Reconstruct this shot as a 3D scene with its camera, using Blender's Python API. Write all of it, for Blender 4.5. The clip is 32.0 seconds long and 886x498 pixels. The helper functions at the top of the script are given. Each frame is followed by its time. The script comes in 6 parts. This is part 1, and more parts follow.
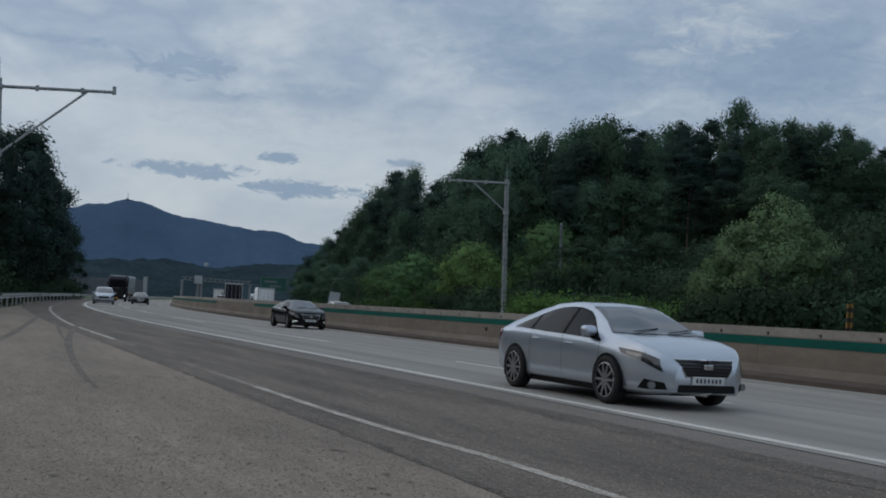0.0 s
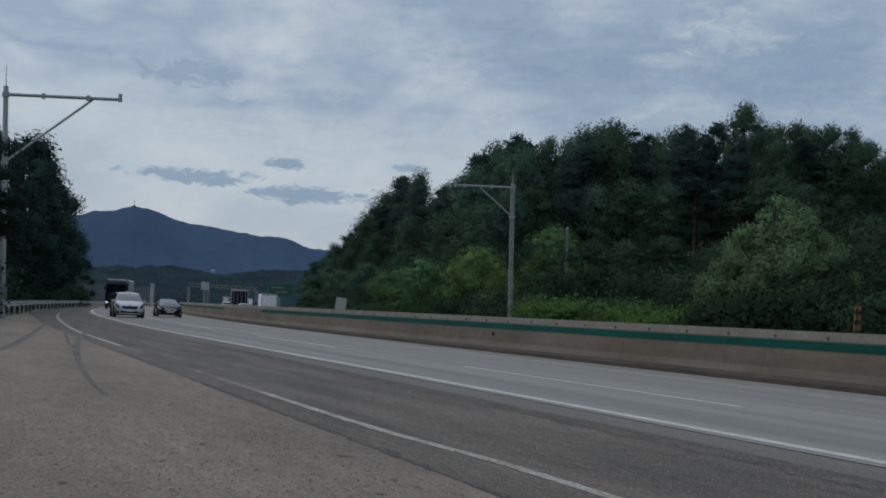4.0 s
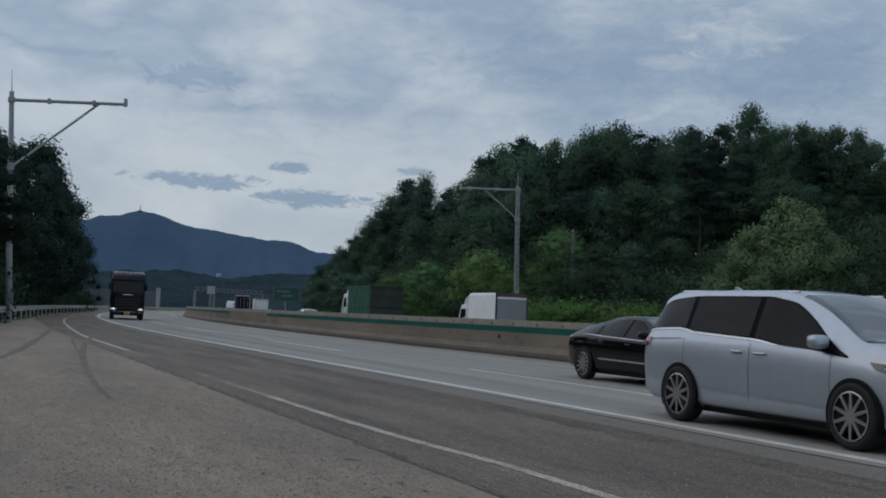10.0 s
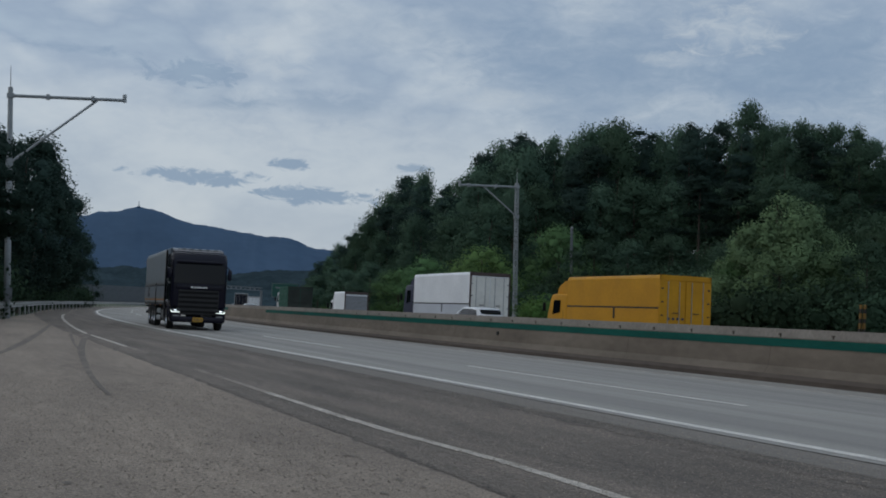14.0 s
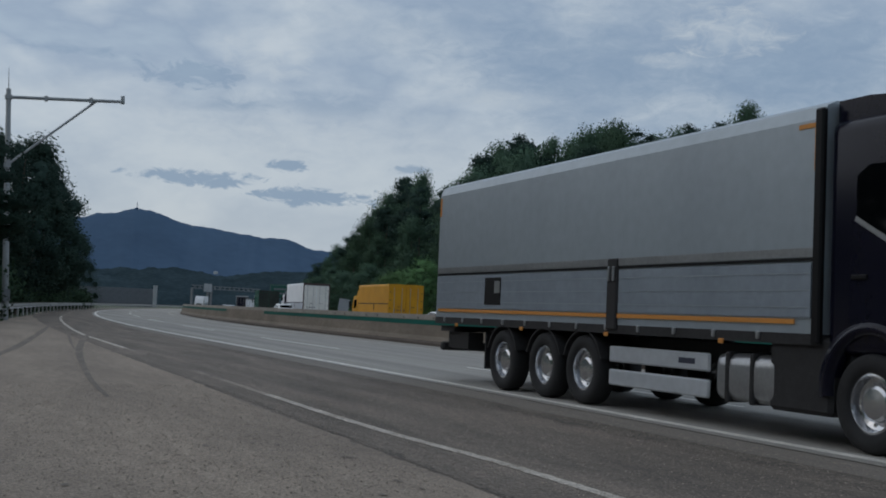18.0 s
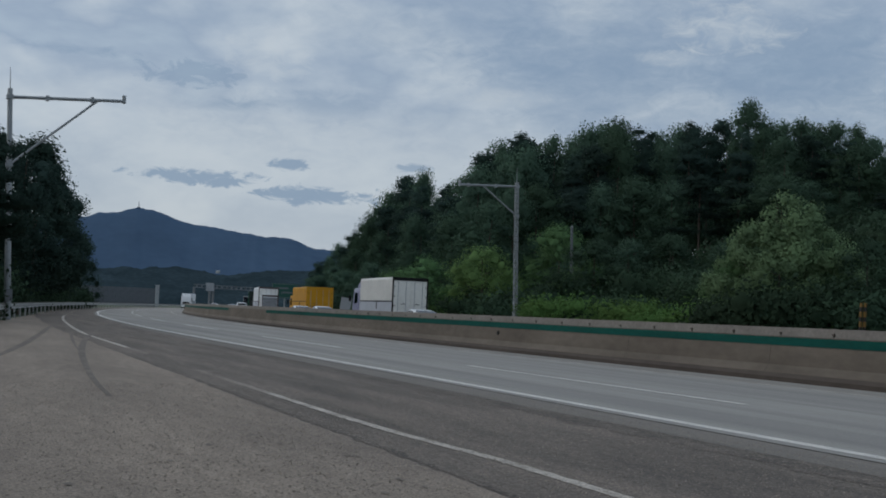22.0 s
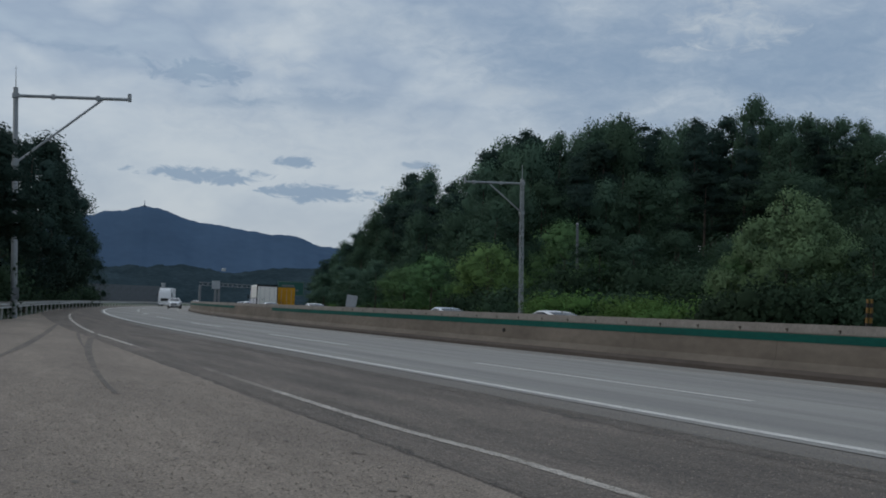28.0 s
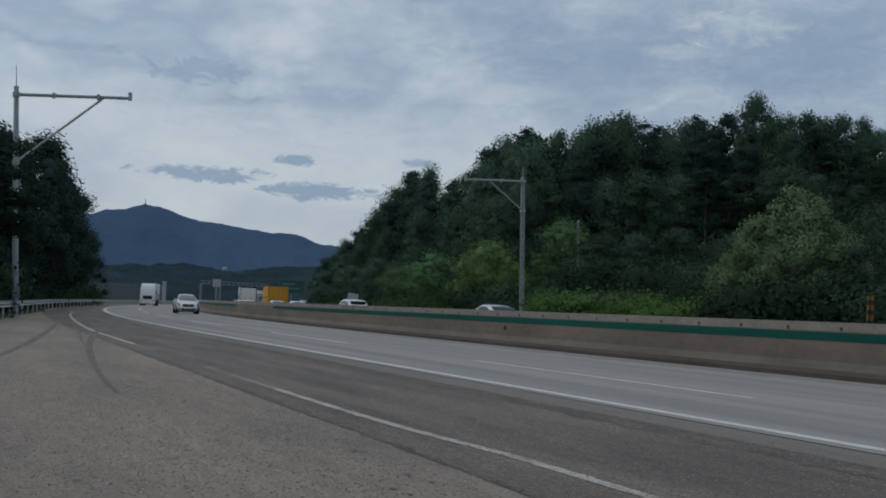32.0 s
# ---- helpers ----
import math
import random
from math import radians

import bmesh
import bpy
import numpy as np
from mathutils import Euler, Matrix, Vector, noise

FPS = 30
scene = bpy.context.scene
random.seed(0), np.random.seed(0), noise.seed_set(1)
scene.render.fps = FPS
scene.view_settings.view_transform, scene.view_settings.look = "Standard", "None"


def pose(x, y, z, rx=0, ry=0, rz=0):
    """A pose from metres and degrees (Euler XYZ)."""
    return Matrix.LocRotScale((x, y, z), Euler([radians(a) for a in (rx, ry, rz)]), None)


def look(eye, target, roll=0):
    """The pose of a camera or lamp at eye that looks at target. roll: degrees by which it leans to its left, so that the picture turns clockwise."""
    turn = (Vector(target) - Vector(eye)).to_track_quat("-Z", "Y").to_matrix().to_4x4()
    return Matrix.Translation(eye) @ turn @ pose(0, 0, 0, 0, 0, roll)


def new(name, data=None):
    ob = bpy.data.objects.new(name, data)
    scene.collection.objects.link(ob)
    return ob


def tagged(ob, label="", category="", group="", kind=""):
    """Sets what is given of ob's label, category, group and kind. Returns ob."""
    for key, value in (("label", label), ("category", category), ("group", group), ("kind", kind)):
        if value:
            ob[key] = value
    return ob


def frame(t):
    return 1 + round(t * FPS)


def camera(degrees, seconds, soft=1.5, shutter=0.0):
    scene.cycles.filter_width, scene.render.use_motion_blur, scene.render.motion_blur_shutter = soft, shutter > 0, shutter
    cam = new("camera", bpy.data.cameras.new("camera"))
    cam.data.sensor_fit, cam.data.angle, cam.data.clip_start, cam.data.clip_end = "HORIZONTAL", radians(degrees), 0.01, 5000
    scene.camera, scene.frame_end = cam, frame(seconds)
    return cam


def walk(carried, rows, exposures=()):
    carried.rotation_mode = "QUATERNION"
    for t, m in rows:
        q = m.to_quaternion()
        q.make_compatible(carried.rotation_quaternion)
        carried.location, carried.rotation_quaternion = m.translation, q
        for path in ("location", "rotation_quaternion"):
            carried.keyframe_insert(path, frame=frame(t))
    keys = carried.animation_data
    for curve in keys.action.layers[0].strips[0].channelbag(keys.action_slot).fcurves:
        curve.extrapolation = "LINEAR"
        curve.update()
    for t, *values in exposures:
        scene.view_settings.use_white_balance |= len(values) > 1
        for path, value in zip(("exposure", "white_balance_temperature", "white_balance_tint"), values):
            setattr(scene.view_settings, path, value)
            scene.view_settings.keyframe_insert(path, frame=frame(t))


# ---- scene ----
# Camera: held by hand at the edge of the lay-by, 1.18 m above the road.
# X runs across the road to the right, Y along the road, away from the camera.
cam = camera(42.7, 32.0, soft=1.85, shutter=0.0)
EYE = (0.0, 0.0, 1.175)


def aim(yaw, pitch, roll):
    """Camera pose: degrees to the right of the road's line, degrees up, degrees of lean."""
    a, b = radians(yaw), radians(pitch)
    d = Vector((math.sin(a) * math.cos(b), math.cos(a) * math.cos(b), math.sin(b)))
    return look(EYE, Vector(EYE) + d, roll)


# seconds, yaw, pitch, roll
AIM = [
    (0.0, 23.342, 3.103, 3.111), (0.5, 23.311, 3.16, 2.935), (1.0, 23.285, 3.186, 2.789), (1.5, 23.247, 3.202, 2.738),
    (2.0, 23.193, 3.217, 2.705), (2.5, 23.137, 3.236, 2.664), (3.0, 23.088, 3.262, 2.695), (3.5, 23.041, 3.292, 2.784),
    (5.5, 22.842, 3.485, 2.481), (6.0, 22.828, 3.496, 2.425), (6.5, 22.806, 3.507, 2.416), (7.0, 22.782, 3.516, 2.451),
    (7.5, 22.763, 3.518, 2.495), (8.0, 22.748, 3.513, 2.508), (8.5, 22.728, 3.503, 2.481), (9.0, 22.716, 3.49, 2.463),
    (9.5, 22.723, 3.48, 2.465), (10.0, 22.726, 3.472, 2.491), (10.5, 22.715, 3.459, 2.564), (11.0, 22.71, 3.438, 2.609),
    (11.5, 22.712, 3.418, 2.591), (12.0, 22.718, 3.397, 2.57), (12.5, 22.735, 3.372, 2.581), (13.0, 22.754, 3.346, 2.588),
    (13.5, 22.771, 3.325, 2.588), (14.0, 22.792, 3.308, 2.601), (14.5, 22.808, 3.293, 2.588), (16.5, 22.869, 3.309, 2.629),
    (17.0, 22.87, 3.337, 2.543), (17.5, 22.872, 3.357, 2.542), (18.0, 22.874, 3.38, 2.574), (18.5, 22.882, 3.402, 2.585),
    (19.0, 22.888, 3.416, 2.624), (19.5, 22.883, 3.419, 2.693), (20.0, 22.874, 3.407, 2.7), (20.5, 22.862, 3.381, 2.626),
    (21.0, 22.836, 3.353, 2.543), (21.5, 22.805, 3.325, 2.459), (22.0, 22.786, 3.296, 2.397), (22.5, 22.769, 3.27, 2.372),
    (23.0, 22.741, 3.245, 2.358), (23.5, 22.714, 3.224, 2.374), (24.0, 22.689, 3.208, 2.393), (24.5, 22.653, 3.198, 2.404),
    (25.0, 22.618, 3.185, 2.421), (25.5, 22.594, 3.165, 2.404), (27.5, 22.532, 3.145, 2.322), (28.0, 22.512, 3.145, 2.24),
    (28.5, 22.496, 3.14, 2.232), (29.0, 22.488, 3.131, 2.254), (29.5, 22.485, 3.122, 2.246), (30.0, 22.486, 3.112, 2.26),
    (30.5, 22.489, 3.097, 2.286), (31.0, 22.484, 3.078, 2.253), (31.5, 22.476, 3.059, 2.185), (32.0, 22.473, 3.039, 2.121),
]
walk(cam, [(t, aim(a, b, c)) for t, a, b, c in AIM])

# ---- world and sun: overcast evening sky ----
world = bpy.data.worlds.new("world")
scene.world = world
world.use_nodes = True
SUN_EL, SUN_AZ = radians(28), radians(-60)


CLOUDS = [(37.0, 12.0, 13.0, 5.5, 0.85), (28.0, 13.5, 9.0, 4.0, 0.55), (24.0, 17.5, 9.0, 2.2, 0.35), (18.5, 7.6, 12.0, 2.6, -0.9), (8.5, 8.4, 9.4, 2.6, -0.8), (41.0, 12.4, 5.4, 2.71, 0.9), (28.7, 12.8, 7.4, 1.57, 0.55), (19.9, 14.1, 7.4, 1.43, 0.5),
          (36.6, 14.5, 3.1, 1.29, -1), (33.9, 13.1, 1.6, 0.4, -0.9), (25.3, 11.0, 2.7, 0.57, -0.8), (13.4, 12.5, 2.3, 1.14, -0.7), (10.4, 6.3, 3.3, 0.43, 1),
          (16.6, 5.7, 3.0, 0.49, 1), (14.9, 7.2, 1.2, 0.31, 1), (9.7, 11.3, 2.3, 0.63, 0.7), (4.5, 11.9, 3.0, 0.26, 0.6), (11.5, 9.9, 2.6, 0.37, 0.6),
          (20.9, 7.3, 1.1, 0.23, 0.8), (16.1, 10.3, 4.6, 0.63, 0.5)]


def build_world():
    nt = world.node_tree
    nt.nodes.clear()
    N, L = nt.nodes.new, nt.links.new
    out, bg = N("ShaderNodeOutputWorld"), N("ShaderNodeBackground")
    tc = N("ShaderNodeTexCoord")
    sep = N("ShaderNodeSeparateXYZ")
    L(tc.outputs["Generated"], sep.inputs[0])
    sky = N("ShaderNodeTexSky")
    sky.sky_type, sky.sun_disc = "NISHITA", False
    sky.sun_elevation, sky.sun_rotation = SUN_EL, SUN_AZ
    sky.air_density, sky.dust_density, sky.ozone_density = 1.0, 3.0, 1.5

    def m(op, a, b=None, clamp=False):
        n = N("ShaderNodeMath")
        n.operation, n.use_clamp = op, clamp
        for i, v in enumerate((a, b)):
            if v is None:
                continue
            if isinstance(v, (int, float)):
                n.inputs[i].default_value = v
            else:
                L(v, n.inputs[i])
        return n.outputs[0]

    # direction in degrees: to the right of the road's line, and up
    az = m("MULTIPLY", m("ARCTAN2", sep.outputs[0], sep.outputs[1]), 57.2958)
    el = m("MULTIPLY", m("ARCSINE", sep.outputs[2]), 57.2958)
    comb = N("ShaderNodeCombineXYZ")
    L(m("MULTIPLY", az, 0.1), comb.inputs[0])
    L(m("MULTIPLY", el, 0.1), comb.inputs[1])

    def clouds(scale, detail, rough, loc, dist=0.4):
        mp = N("ShaderNodeMapping")
        mp.inputs["Location"].default_value = loc
        mp.inputs["Rotation"].default_value = (0, 0, -0.12)
        mp.inputs["Scale"].default_value = (1.0, 2.1, 1.0)
        L(comb.outputs[0], mp.inputs[0])
        n = N("ShaderNodeTexNoise")
        n.inputs["Scale"].default_value, n.inputs["Detail"].default_value = scale, detail
        n.inputs["Roughness"].default_value, n.inputs["Distortion"].default_value = rough, dist
        L(mp.outputs[0], n.inputs["Vector"])
        return n.outputs["Fac"]

    def ramp(fac, stops):
        r = N("ShaderNodeValToRGB")
        r.color_ramp.elements[0].position, r.color_ramp.elements[0].color = stops[0][0], (*stops[0][1], 1)
        r.color_ramp.elements[1].position, r.color_ramp.elements[1].color = stops[-1][0], (*stops[-1][1], 1)
        for p, c in stops[1:-1]:
            r.color_ramp.elements.new(p).color = (*c, 1)
        L(fac, r.inputs[0])
        return r.outputs[0]

    def mix(fac, a, b):
        n = N("ShaderNodeMix")
        n.data_type = "RGBA"
        for i, v in ((0, fac), (6, a), (7, b)):
            if isinstance(v, tuple):
                n.inputs[i].default_value = (*v, 1)
            elif isinstance(v, (int, float)):
                n.inputs[i].default_value = v
            else:
                L(v, n.inputs[i])
        return n.outputs[2]

    big = clouds(1.3, 5, 0.5, (3.1, 1.7, 0), 0.25)
    fine = clouds(4.5, 5, 0.5, (7.3, 2.2, 4.0), 0.1)
    deck = m("ADD", m("MULTIPLY", big, 0.8), m("MULTIPLY", fine, 0.2))
    # thin cloud pale, thick cloud grey-blue
    cloud = ramp(deck, [(0.36, (0.445, 0.505, 0.565)), (0.46, (0.35, 0.42, 0.505)), (0.56, (0.268, 0.342, 0.445)), (0.68, (0.33, 0.41, 0.50))])
    # pale band towards the horizon
    low = ramp(m("MULTIPLY", sep.outputs[2], 4.0), [(0.10, (1, 1, 1)), (0.85, (0, 0, 0))])
    cloud = mix(m("MULTIPLY", low, 0.7), cloud, (0.455, 0.50, 0.535))
    wob = m("MULTIPLY", m("SUBTRACT", clouds(7.5, 7, 0.66, (2.0, 5.0, 1.0), 0.6), 0.5), 6.0)
    # single clouds: azimuth, height, half width, half height (degrees), weight (dark +, pale -)
    for a0, e0, sa, se, k in CLOUDS:
        u, v = m("DIVIDE", m("SUBTRACT", az, a0), sa), m("DIVIDE", m("SUBTRACT", el, e0), se)
        d = m("ADD", m("ADD", m("MULTIPLY", u, u), m("MULTIPLY", v, v)), m("MULTIPLY", wob, 0.4) if sa > 5 else wob)
        soft = m("MULTIPLY", m("SUBTRACT", 1.15, d), 1.5 if k > 0.65 and sa < 5 else 0.6, True)
        cloud = mix(m("MULTIPLY", soft, abs(k) * ((0.85 if sa < 5 else 0.72) if k > 0 else 0.66)), cloud, (0.185, 0.265, 0.375) if k > 0 else (0.465, 0.517, 0.562))
    add = N("ShaderNodeMix")
    add.data_type, add.blend_type = "RGBA", "ADD"
    add.inputs[0].default_value = 0.01
    L(cloud, add.inputs[6])
    L(sky.outputs[0], add.inputs[7])
    # below the horizon: dim ground light
    under = ramp(m("ADD", m("MULTIPLY", sep.outputs[2], 20.0), 0.5), [(0.0, (0, 0, 0)), (0.4, (1, 1, 1))])
    final = mix(under, (0.08, 0.09, 0.08), add.outputs[2])
    L(final, bg.inputs["Color"])
    bg.inputs["Strength"].default_value = 1.0
    L(bg.outputs[0], out.inputs[0])


build_world()
sun_data = bpy.data.lights.new("sun", "SUN")
sun_data.energy, sun_data.angle, sun_data.color = 0.55, radians(120), (1.0, 0.95, 0.9)
sun = new("sun", sun_data)
sun.matrix_world = look((40 * math.sin(SUN_AZ), 40 * math.cos(SUN_AZ), 25), (0, 0, 0))
scene.view_settings.exposure = 0.06


# ---- materials ----
def material(name, color, rough=0.6, metal=0.0, vary=0.12, scale=3.0, bump=0.0, bump_scale=60.0, second=None, spec=0.5, emit=0.0, coat=0.0, island=0.0, grain=0.0, stretch=None, tree=0.0, specks=0.0):
    """A principled material: a base colour varied at two scales, with fine relief."""
    mt = bpy.data.materials.new(name)
    mt.use_nodes = True
    nt = mt.node_tree
    N, L = nt.nodes.new, nt.links.new
    p = nt.nodes["Principled BSDF"]
    p.inputs["Roughness"].default_value, p.inputs["Metallic"].default_value = rough, metal
    p.inputs["Specular IOR Level"].default_value = spec
    p.inputs["Coat Weight"].default_value = coat
    p.inputs["Coat Roughness"].default_value = 0.05
    tc = N("ShaderNodeTexCoord")

    def nz(s, detail=4.0):
        n = N("ShaderNodeTexNoise")
        n.inputs["Scale"].default_value, n.inputs["Detail"].default_value = s, detail
        L(coords, n.inputs["Vector"])
        return n.outputs["Fac"]

    coords = tc.outputs["Object"]
    if stretch:
        mp = N("ShaderNodeMapping")
        mp.inputs["Scale"].default_value = stretch
        L(coords, mp.inputs[0])
        coords = mp.outputs[0]
    c2 = second or tuple(min(1, v * 0.6) for v in color)
    mixn = N("ShaderNodeMix")
    mixn.data_type = "RGBA"
    mixn.inputs[6].default_value, mixn.inputs[7].default_value = (*color, 1), (*c2, 1)
    r = N("ShaderNodeMapRange")
    r.inputs[1].default_value, r.inputs[2].default_value = 0.35, 0.7
    r.inputs[3].default_value, r.inputs[4].default_value = 0.0, 1.0 if second else min(1.0, vary * 4)
    L(nz(scale), r.inputs[0])
    L(r.outputs[0], mixn.inputs[0])
    hsv = N("ShaderNodeHueSaturation")
    L(mixn.outputs[2], hsv.inputs["Color"])
    r2 = N("ShaderNodeMapRange")
    r2.inputs[1].default_value, r2.inputs[2].default_value = 0.3, 0.7
    r2.inputs[3].default_value, r2.inputs[4].default_value = 1 - vary, 1 + vary
    L(nz(scale * 9.3, 3.0), r2.inputs[0])
    val = r2.outputs[0]

    def times(a, b):
        mm = N("ShaderNodeMath")
        mm.operation = "MULTIPLY"
        L(a, mm.inputs[0])
        L(b, mm.inputs[1])
        return mm.outputs[0]

    if grain:
        coords = tc.outputs["Object"]
        for sc, k in ((80.0, grain), (30.0, grain * .6), (8.0, grain * .12)):
            r3 = N("ShaderNodeMapRange")
            r3.inputs[1].default_value, r3.inputs[2].default_value = 0.35, 0.65
            r3.inputs[3].default_value, r3.inputs[4].default_value = 1 - k, 1 + k
            L(nz(sc, 2.0), r3.inputs[0])
            val = times(val, r3.outputs[0])
    if specks:
        # single stones of the aggregate, pale or dark
        vo = N("ShaderNodeTexVoronoi")
        vo.inputs["Scale"].default_value = 34.0
        L(tc.outputs["Object"], vo.inputs["Vector"])
        sx = N("ShaderNodeSeparateColor")
        L(vo.outputs["Color"], sx.inputs[0])
        pick = N("ShaderNodeValToRGB")
        pick.color_ramp.interpolation = "CONSTANT"
        pick.color_ramp.elements[0].color = (1 - specks,) * 3 + (1,)
        pick.color_ramp.elements[1].position, pick.color_ramp.elements[1].color = 0.12, (0.9, 0.9, 0.9, 1)
        pick.color_ramp.elements.new(0.9).color = (min(1, .9 + specks * .8),) * 3 + (1,)
        L(sx.outputs[0], pick.inputs[0])
        near = N("ShaderNodeMapRange")
        near.inputs[1].default_value, near.inputs[2].default_value = 0.25, 0.45
        near.inputs[3].default_value, near.inputs[4].default_value = 1.0, 0.0
        L(vo.outputs["Distance"], near.inputs[0])
        blend = N("ShaderNodeMix")
        blend.inputs[2].default_value = 0.9
        L(near.outputs[0], blend.inputs[0])
        L(pick.outputs[0], blend.inputs[3])
        val = times(val, blend.outputs[0])
    if tree:
        oi = N("ShaderNodeObjectInfo")
        r4 = N("ShaderNodeMapRange")
        r4.inputs[3].default_value, r4.inputs[4].default_value = 1 - tree, 1 + tree
        L(oi.outputs["Random"], r4.inputs[0])
        val = times(val, r4.outputs[0])
        r5 = N("ShaderNodeMapRange")
        r5.inputs[3].default_value, r5.inputs[4].default_value = 0.485, 0.515
        L(oi.outputs["Random"], r5.inputs[0])
        L(r5.outputs[0], hsv.inputs["Hue"])
    if island:
        g = N("ShaderNodeNewGeometry")
        mr = N("ShaderNodeMapRange")
        mr.inputs[3].default_value, mr.inputs[4].default_value = 1 - island, 1 + island
        L(g.outputs["Random Per Island"], mr.inputs[0])
        val = times(val, mr.outputs[0])
    L(val, hsv.inputs["Value"])
    L(hsv.outputs[0], p.inputs["Base Color"])
    if bump:
        b = N("ShaderNodeBump")
        b.inputs["Strength"].default_value, b.inputs["Distance"].default_value = bump, 0.01
        L(nz(bump_scale, 5.0), b.inputs["Height"])
        L(b.outputs[0], p.inputs["Normal"])
    if emit:
        p.inputs["Emission Color"].default_value = (*color, 1)
        p.inputs["Emission Strength"].default_value = emit
    return mt


M_ASPHALT = material("asphalt_shoulder", (0.215, 0.174, 0.139), 0.85, vary=0.14, scale=1.7, bump=1.0, bump_scale=45, second=(0.118, 0.096, 0.077), grain=0.44, stretch=(1.0, 0.12, 1.0), specks=0.55)
M_LAYBY = material("asphalt_worn", (0.338, 0.272, 0.212), 0.9, vary=0.12, scale=0.7, bump=0.9, bump_scale=35, second=(0.238, 0.192, 0.152), grain=0.3, stretch=(1.0, 0.22, 1.0), specks=0.2)
M_STRIP = material("asphalt_strip", (0.205, 0.178, 0.15), 0.8, vary=0.1, scale=1.2, bump=0.4, bump_scale=50, second=(0.155, 0.134, 0.112), grain=0.2, stretch=(1.0, 0.04, 1.0))
M_PITTED = material("pitted_asphalt", (0.105, 0.086, 0.07), 0.9, vary=0.3, scale=3.5, bump=1.0, bump_scale=30, second=(0.185, 0.151, 0.121), grain=0.5, stretch=(1.0, 0.4, 1.0), specks=0.75)
M_CONCRETE = material("road_concrete", (0.335, 0.313, 0.28), 0.8, vary=0.09, scale=1.3, bump=0.3, bump_scale=50, second=(0.212, 0.199, 0.18), grain=0.16, stretch=(1.0, 0.02, 1.0))
M_LINE = material("road_paint", (0.76, 0.72, 0.65), 0.7, vary=0.12, scale=2.0, bump=0.3, second=(0.58, 0.55, 0.50), grain=0.2)
M_LINE_WORN = material("road_paint_worn", (0.56, 0.50, 0.43), 0.8, vary=0.25, scale=1.5, bump=0.5, second=(0.32, 0.275, 0.225), grain=0.4)
M_LINE_FAINT = material("road_paint_nearly_gone", (0.30, 0.255, 0.21), 0.85, vary=0.3, scale=0.9, bump=0.5, second=(0.17, 0.14, 0.112), grain=0.35)
M_TAR = material("tyre_mark", (0.125, 0.103, 0.083), 0.85, vary=0.2, scale=1.0, second=(0.205, 0.168, 0.134), grain=0.3)
M_STAIN = material("oil_stain", (0.105, 0.088, 0.072), 0.8, vary=0.2, scale=2.0, second=(0.14, 0.115, 0.093), grain=0.35)
M_BARRIER = material("barrier_concrete", (0.225, 0.188, 0.15), 0.85, vary=0.10, scale=0.7, bump=0.3, bump_scale=25, second=(0.152, 0.126, 0.10), stretch=(1.0, 0.35, 1.0), grain=0.06, spec=0.2)
M_BARTOP = material("barrier_cap_concrete", (0.29, 0.26, 0.225), 0.85, vary=0.12, scale=1.2, bump=0.3, bump_scale=25, second=(0.22, 0.195, 0.17), grain=0.08)
M_BARFOOT = material("barrier_foot_dirt", (0.11, 0.088, 0.07), 0.9, vary=0.15, scale=0.8, second=(0.08, 0.062, 0.05), stretch=(1.0, 0.3, 1.0))
M_GREEN = material("green_band", (0.005, 0.098, 0.076), 0.7, vary=0.12, scale=1.5, second=(0.005, 0.074, 0.058), stretch=(1.0, 0.3, 1.0), spec=0.12)
M_GRASS = material("grass_ground", (0.06, 0.095, 0.032), 0.95, vary=0.3, scale=0.15, bump=0.6, bump_scale=8, second=(0.035, 0.055, 0.022), grain=0.2)
M_STEEL = material("galvanised_steel", (0.38, 0.39, 0.38), 0.5, 0.5, vary=0.1, scale=2.0)
M_POLE = material("pole_paint", (0.30, 0.32, 0.33), 0.5, 0.3, vary=0.1, scale=2.0)
# the mountain's blue is aerial haze put into its base colour
M_MOUNTAIN = material("haze_tinted_forest", (0.074, 0.119, 0.185), 1.0, vary=0.05, scale=0.004, spec=0.0, second=(0.062, 0.10, 0.156))
# blue-grey of distance haze is mixed into the far woods' colour
M_FARWOOD = material("haze_tinted_far_woods", (0.041, 0.062, 0.073), 1.0, vary=0.2, scale=0.03, spec=0.0, second=(0.025, 0.04, 0.047), grain=0.0)
M_WALL = material("noise_wall", (0.10, 0.112, 0.128), 0.8, vary=0.1, scale=0.2, second=(0.125, 0.137, 0.155))
M_GANTRY = material("gantry_grey", (0.17, 0.185, 0.20), 0.6, 0.2, vary=0.1, scale=0.5)
M_SIGN = material("sign_green", (0.008, 0.085, 0.065), 0.5, vary=0.05, scale=1.0)
M_SIGNBACK = material("sign_grey", (0.36, 0.38, 0.40), 0.5, 0.2, vary=0.08, scale=1.0)
M_HAZARD = material("hazard_yellow", (0.20, 0.105, 0.015), 0.6, vary=0.1, scale=2.0)
M_BLACK = material("black_rubber", (0.015, 0.015, 0.015), 0.7, vary=0.1, scale=3.0)

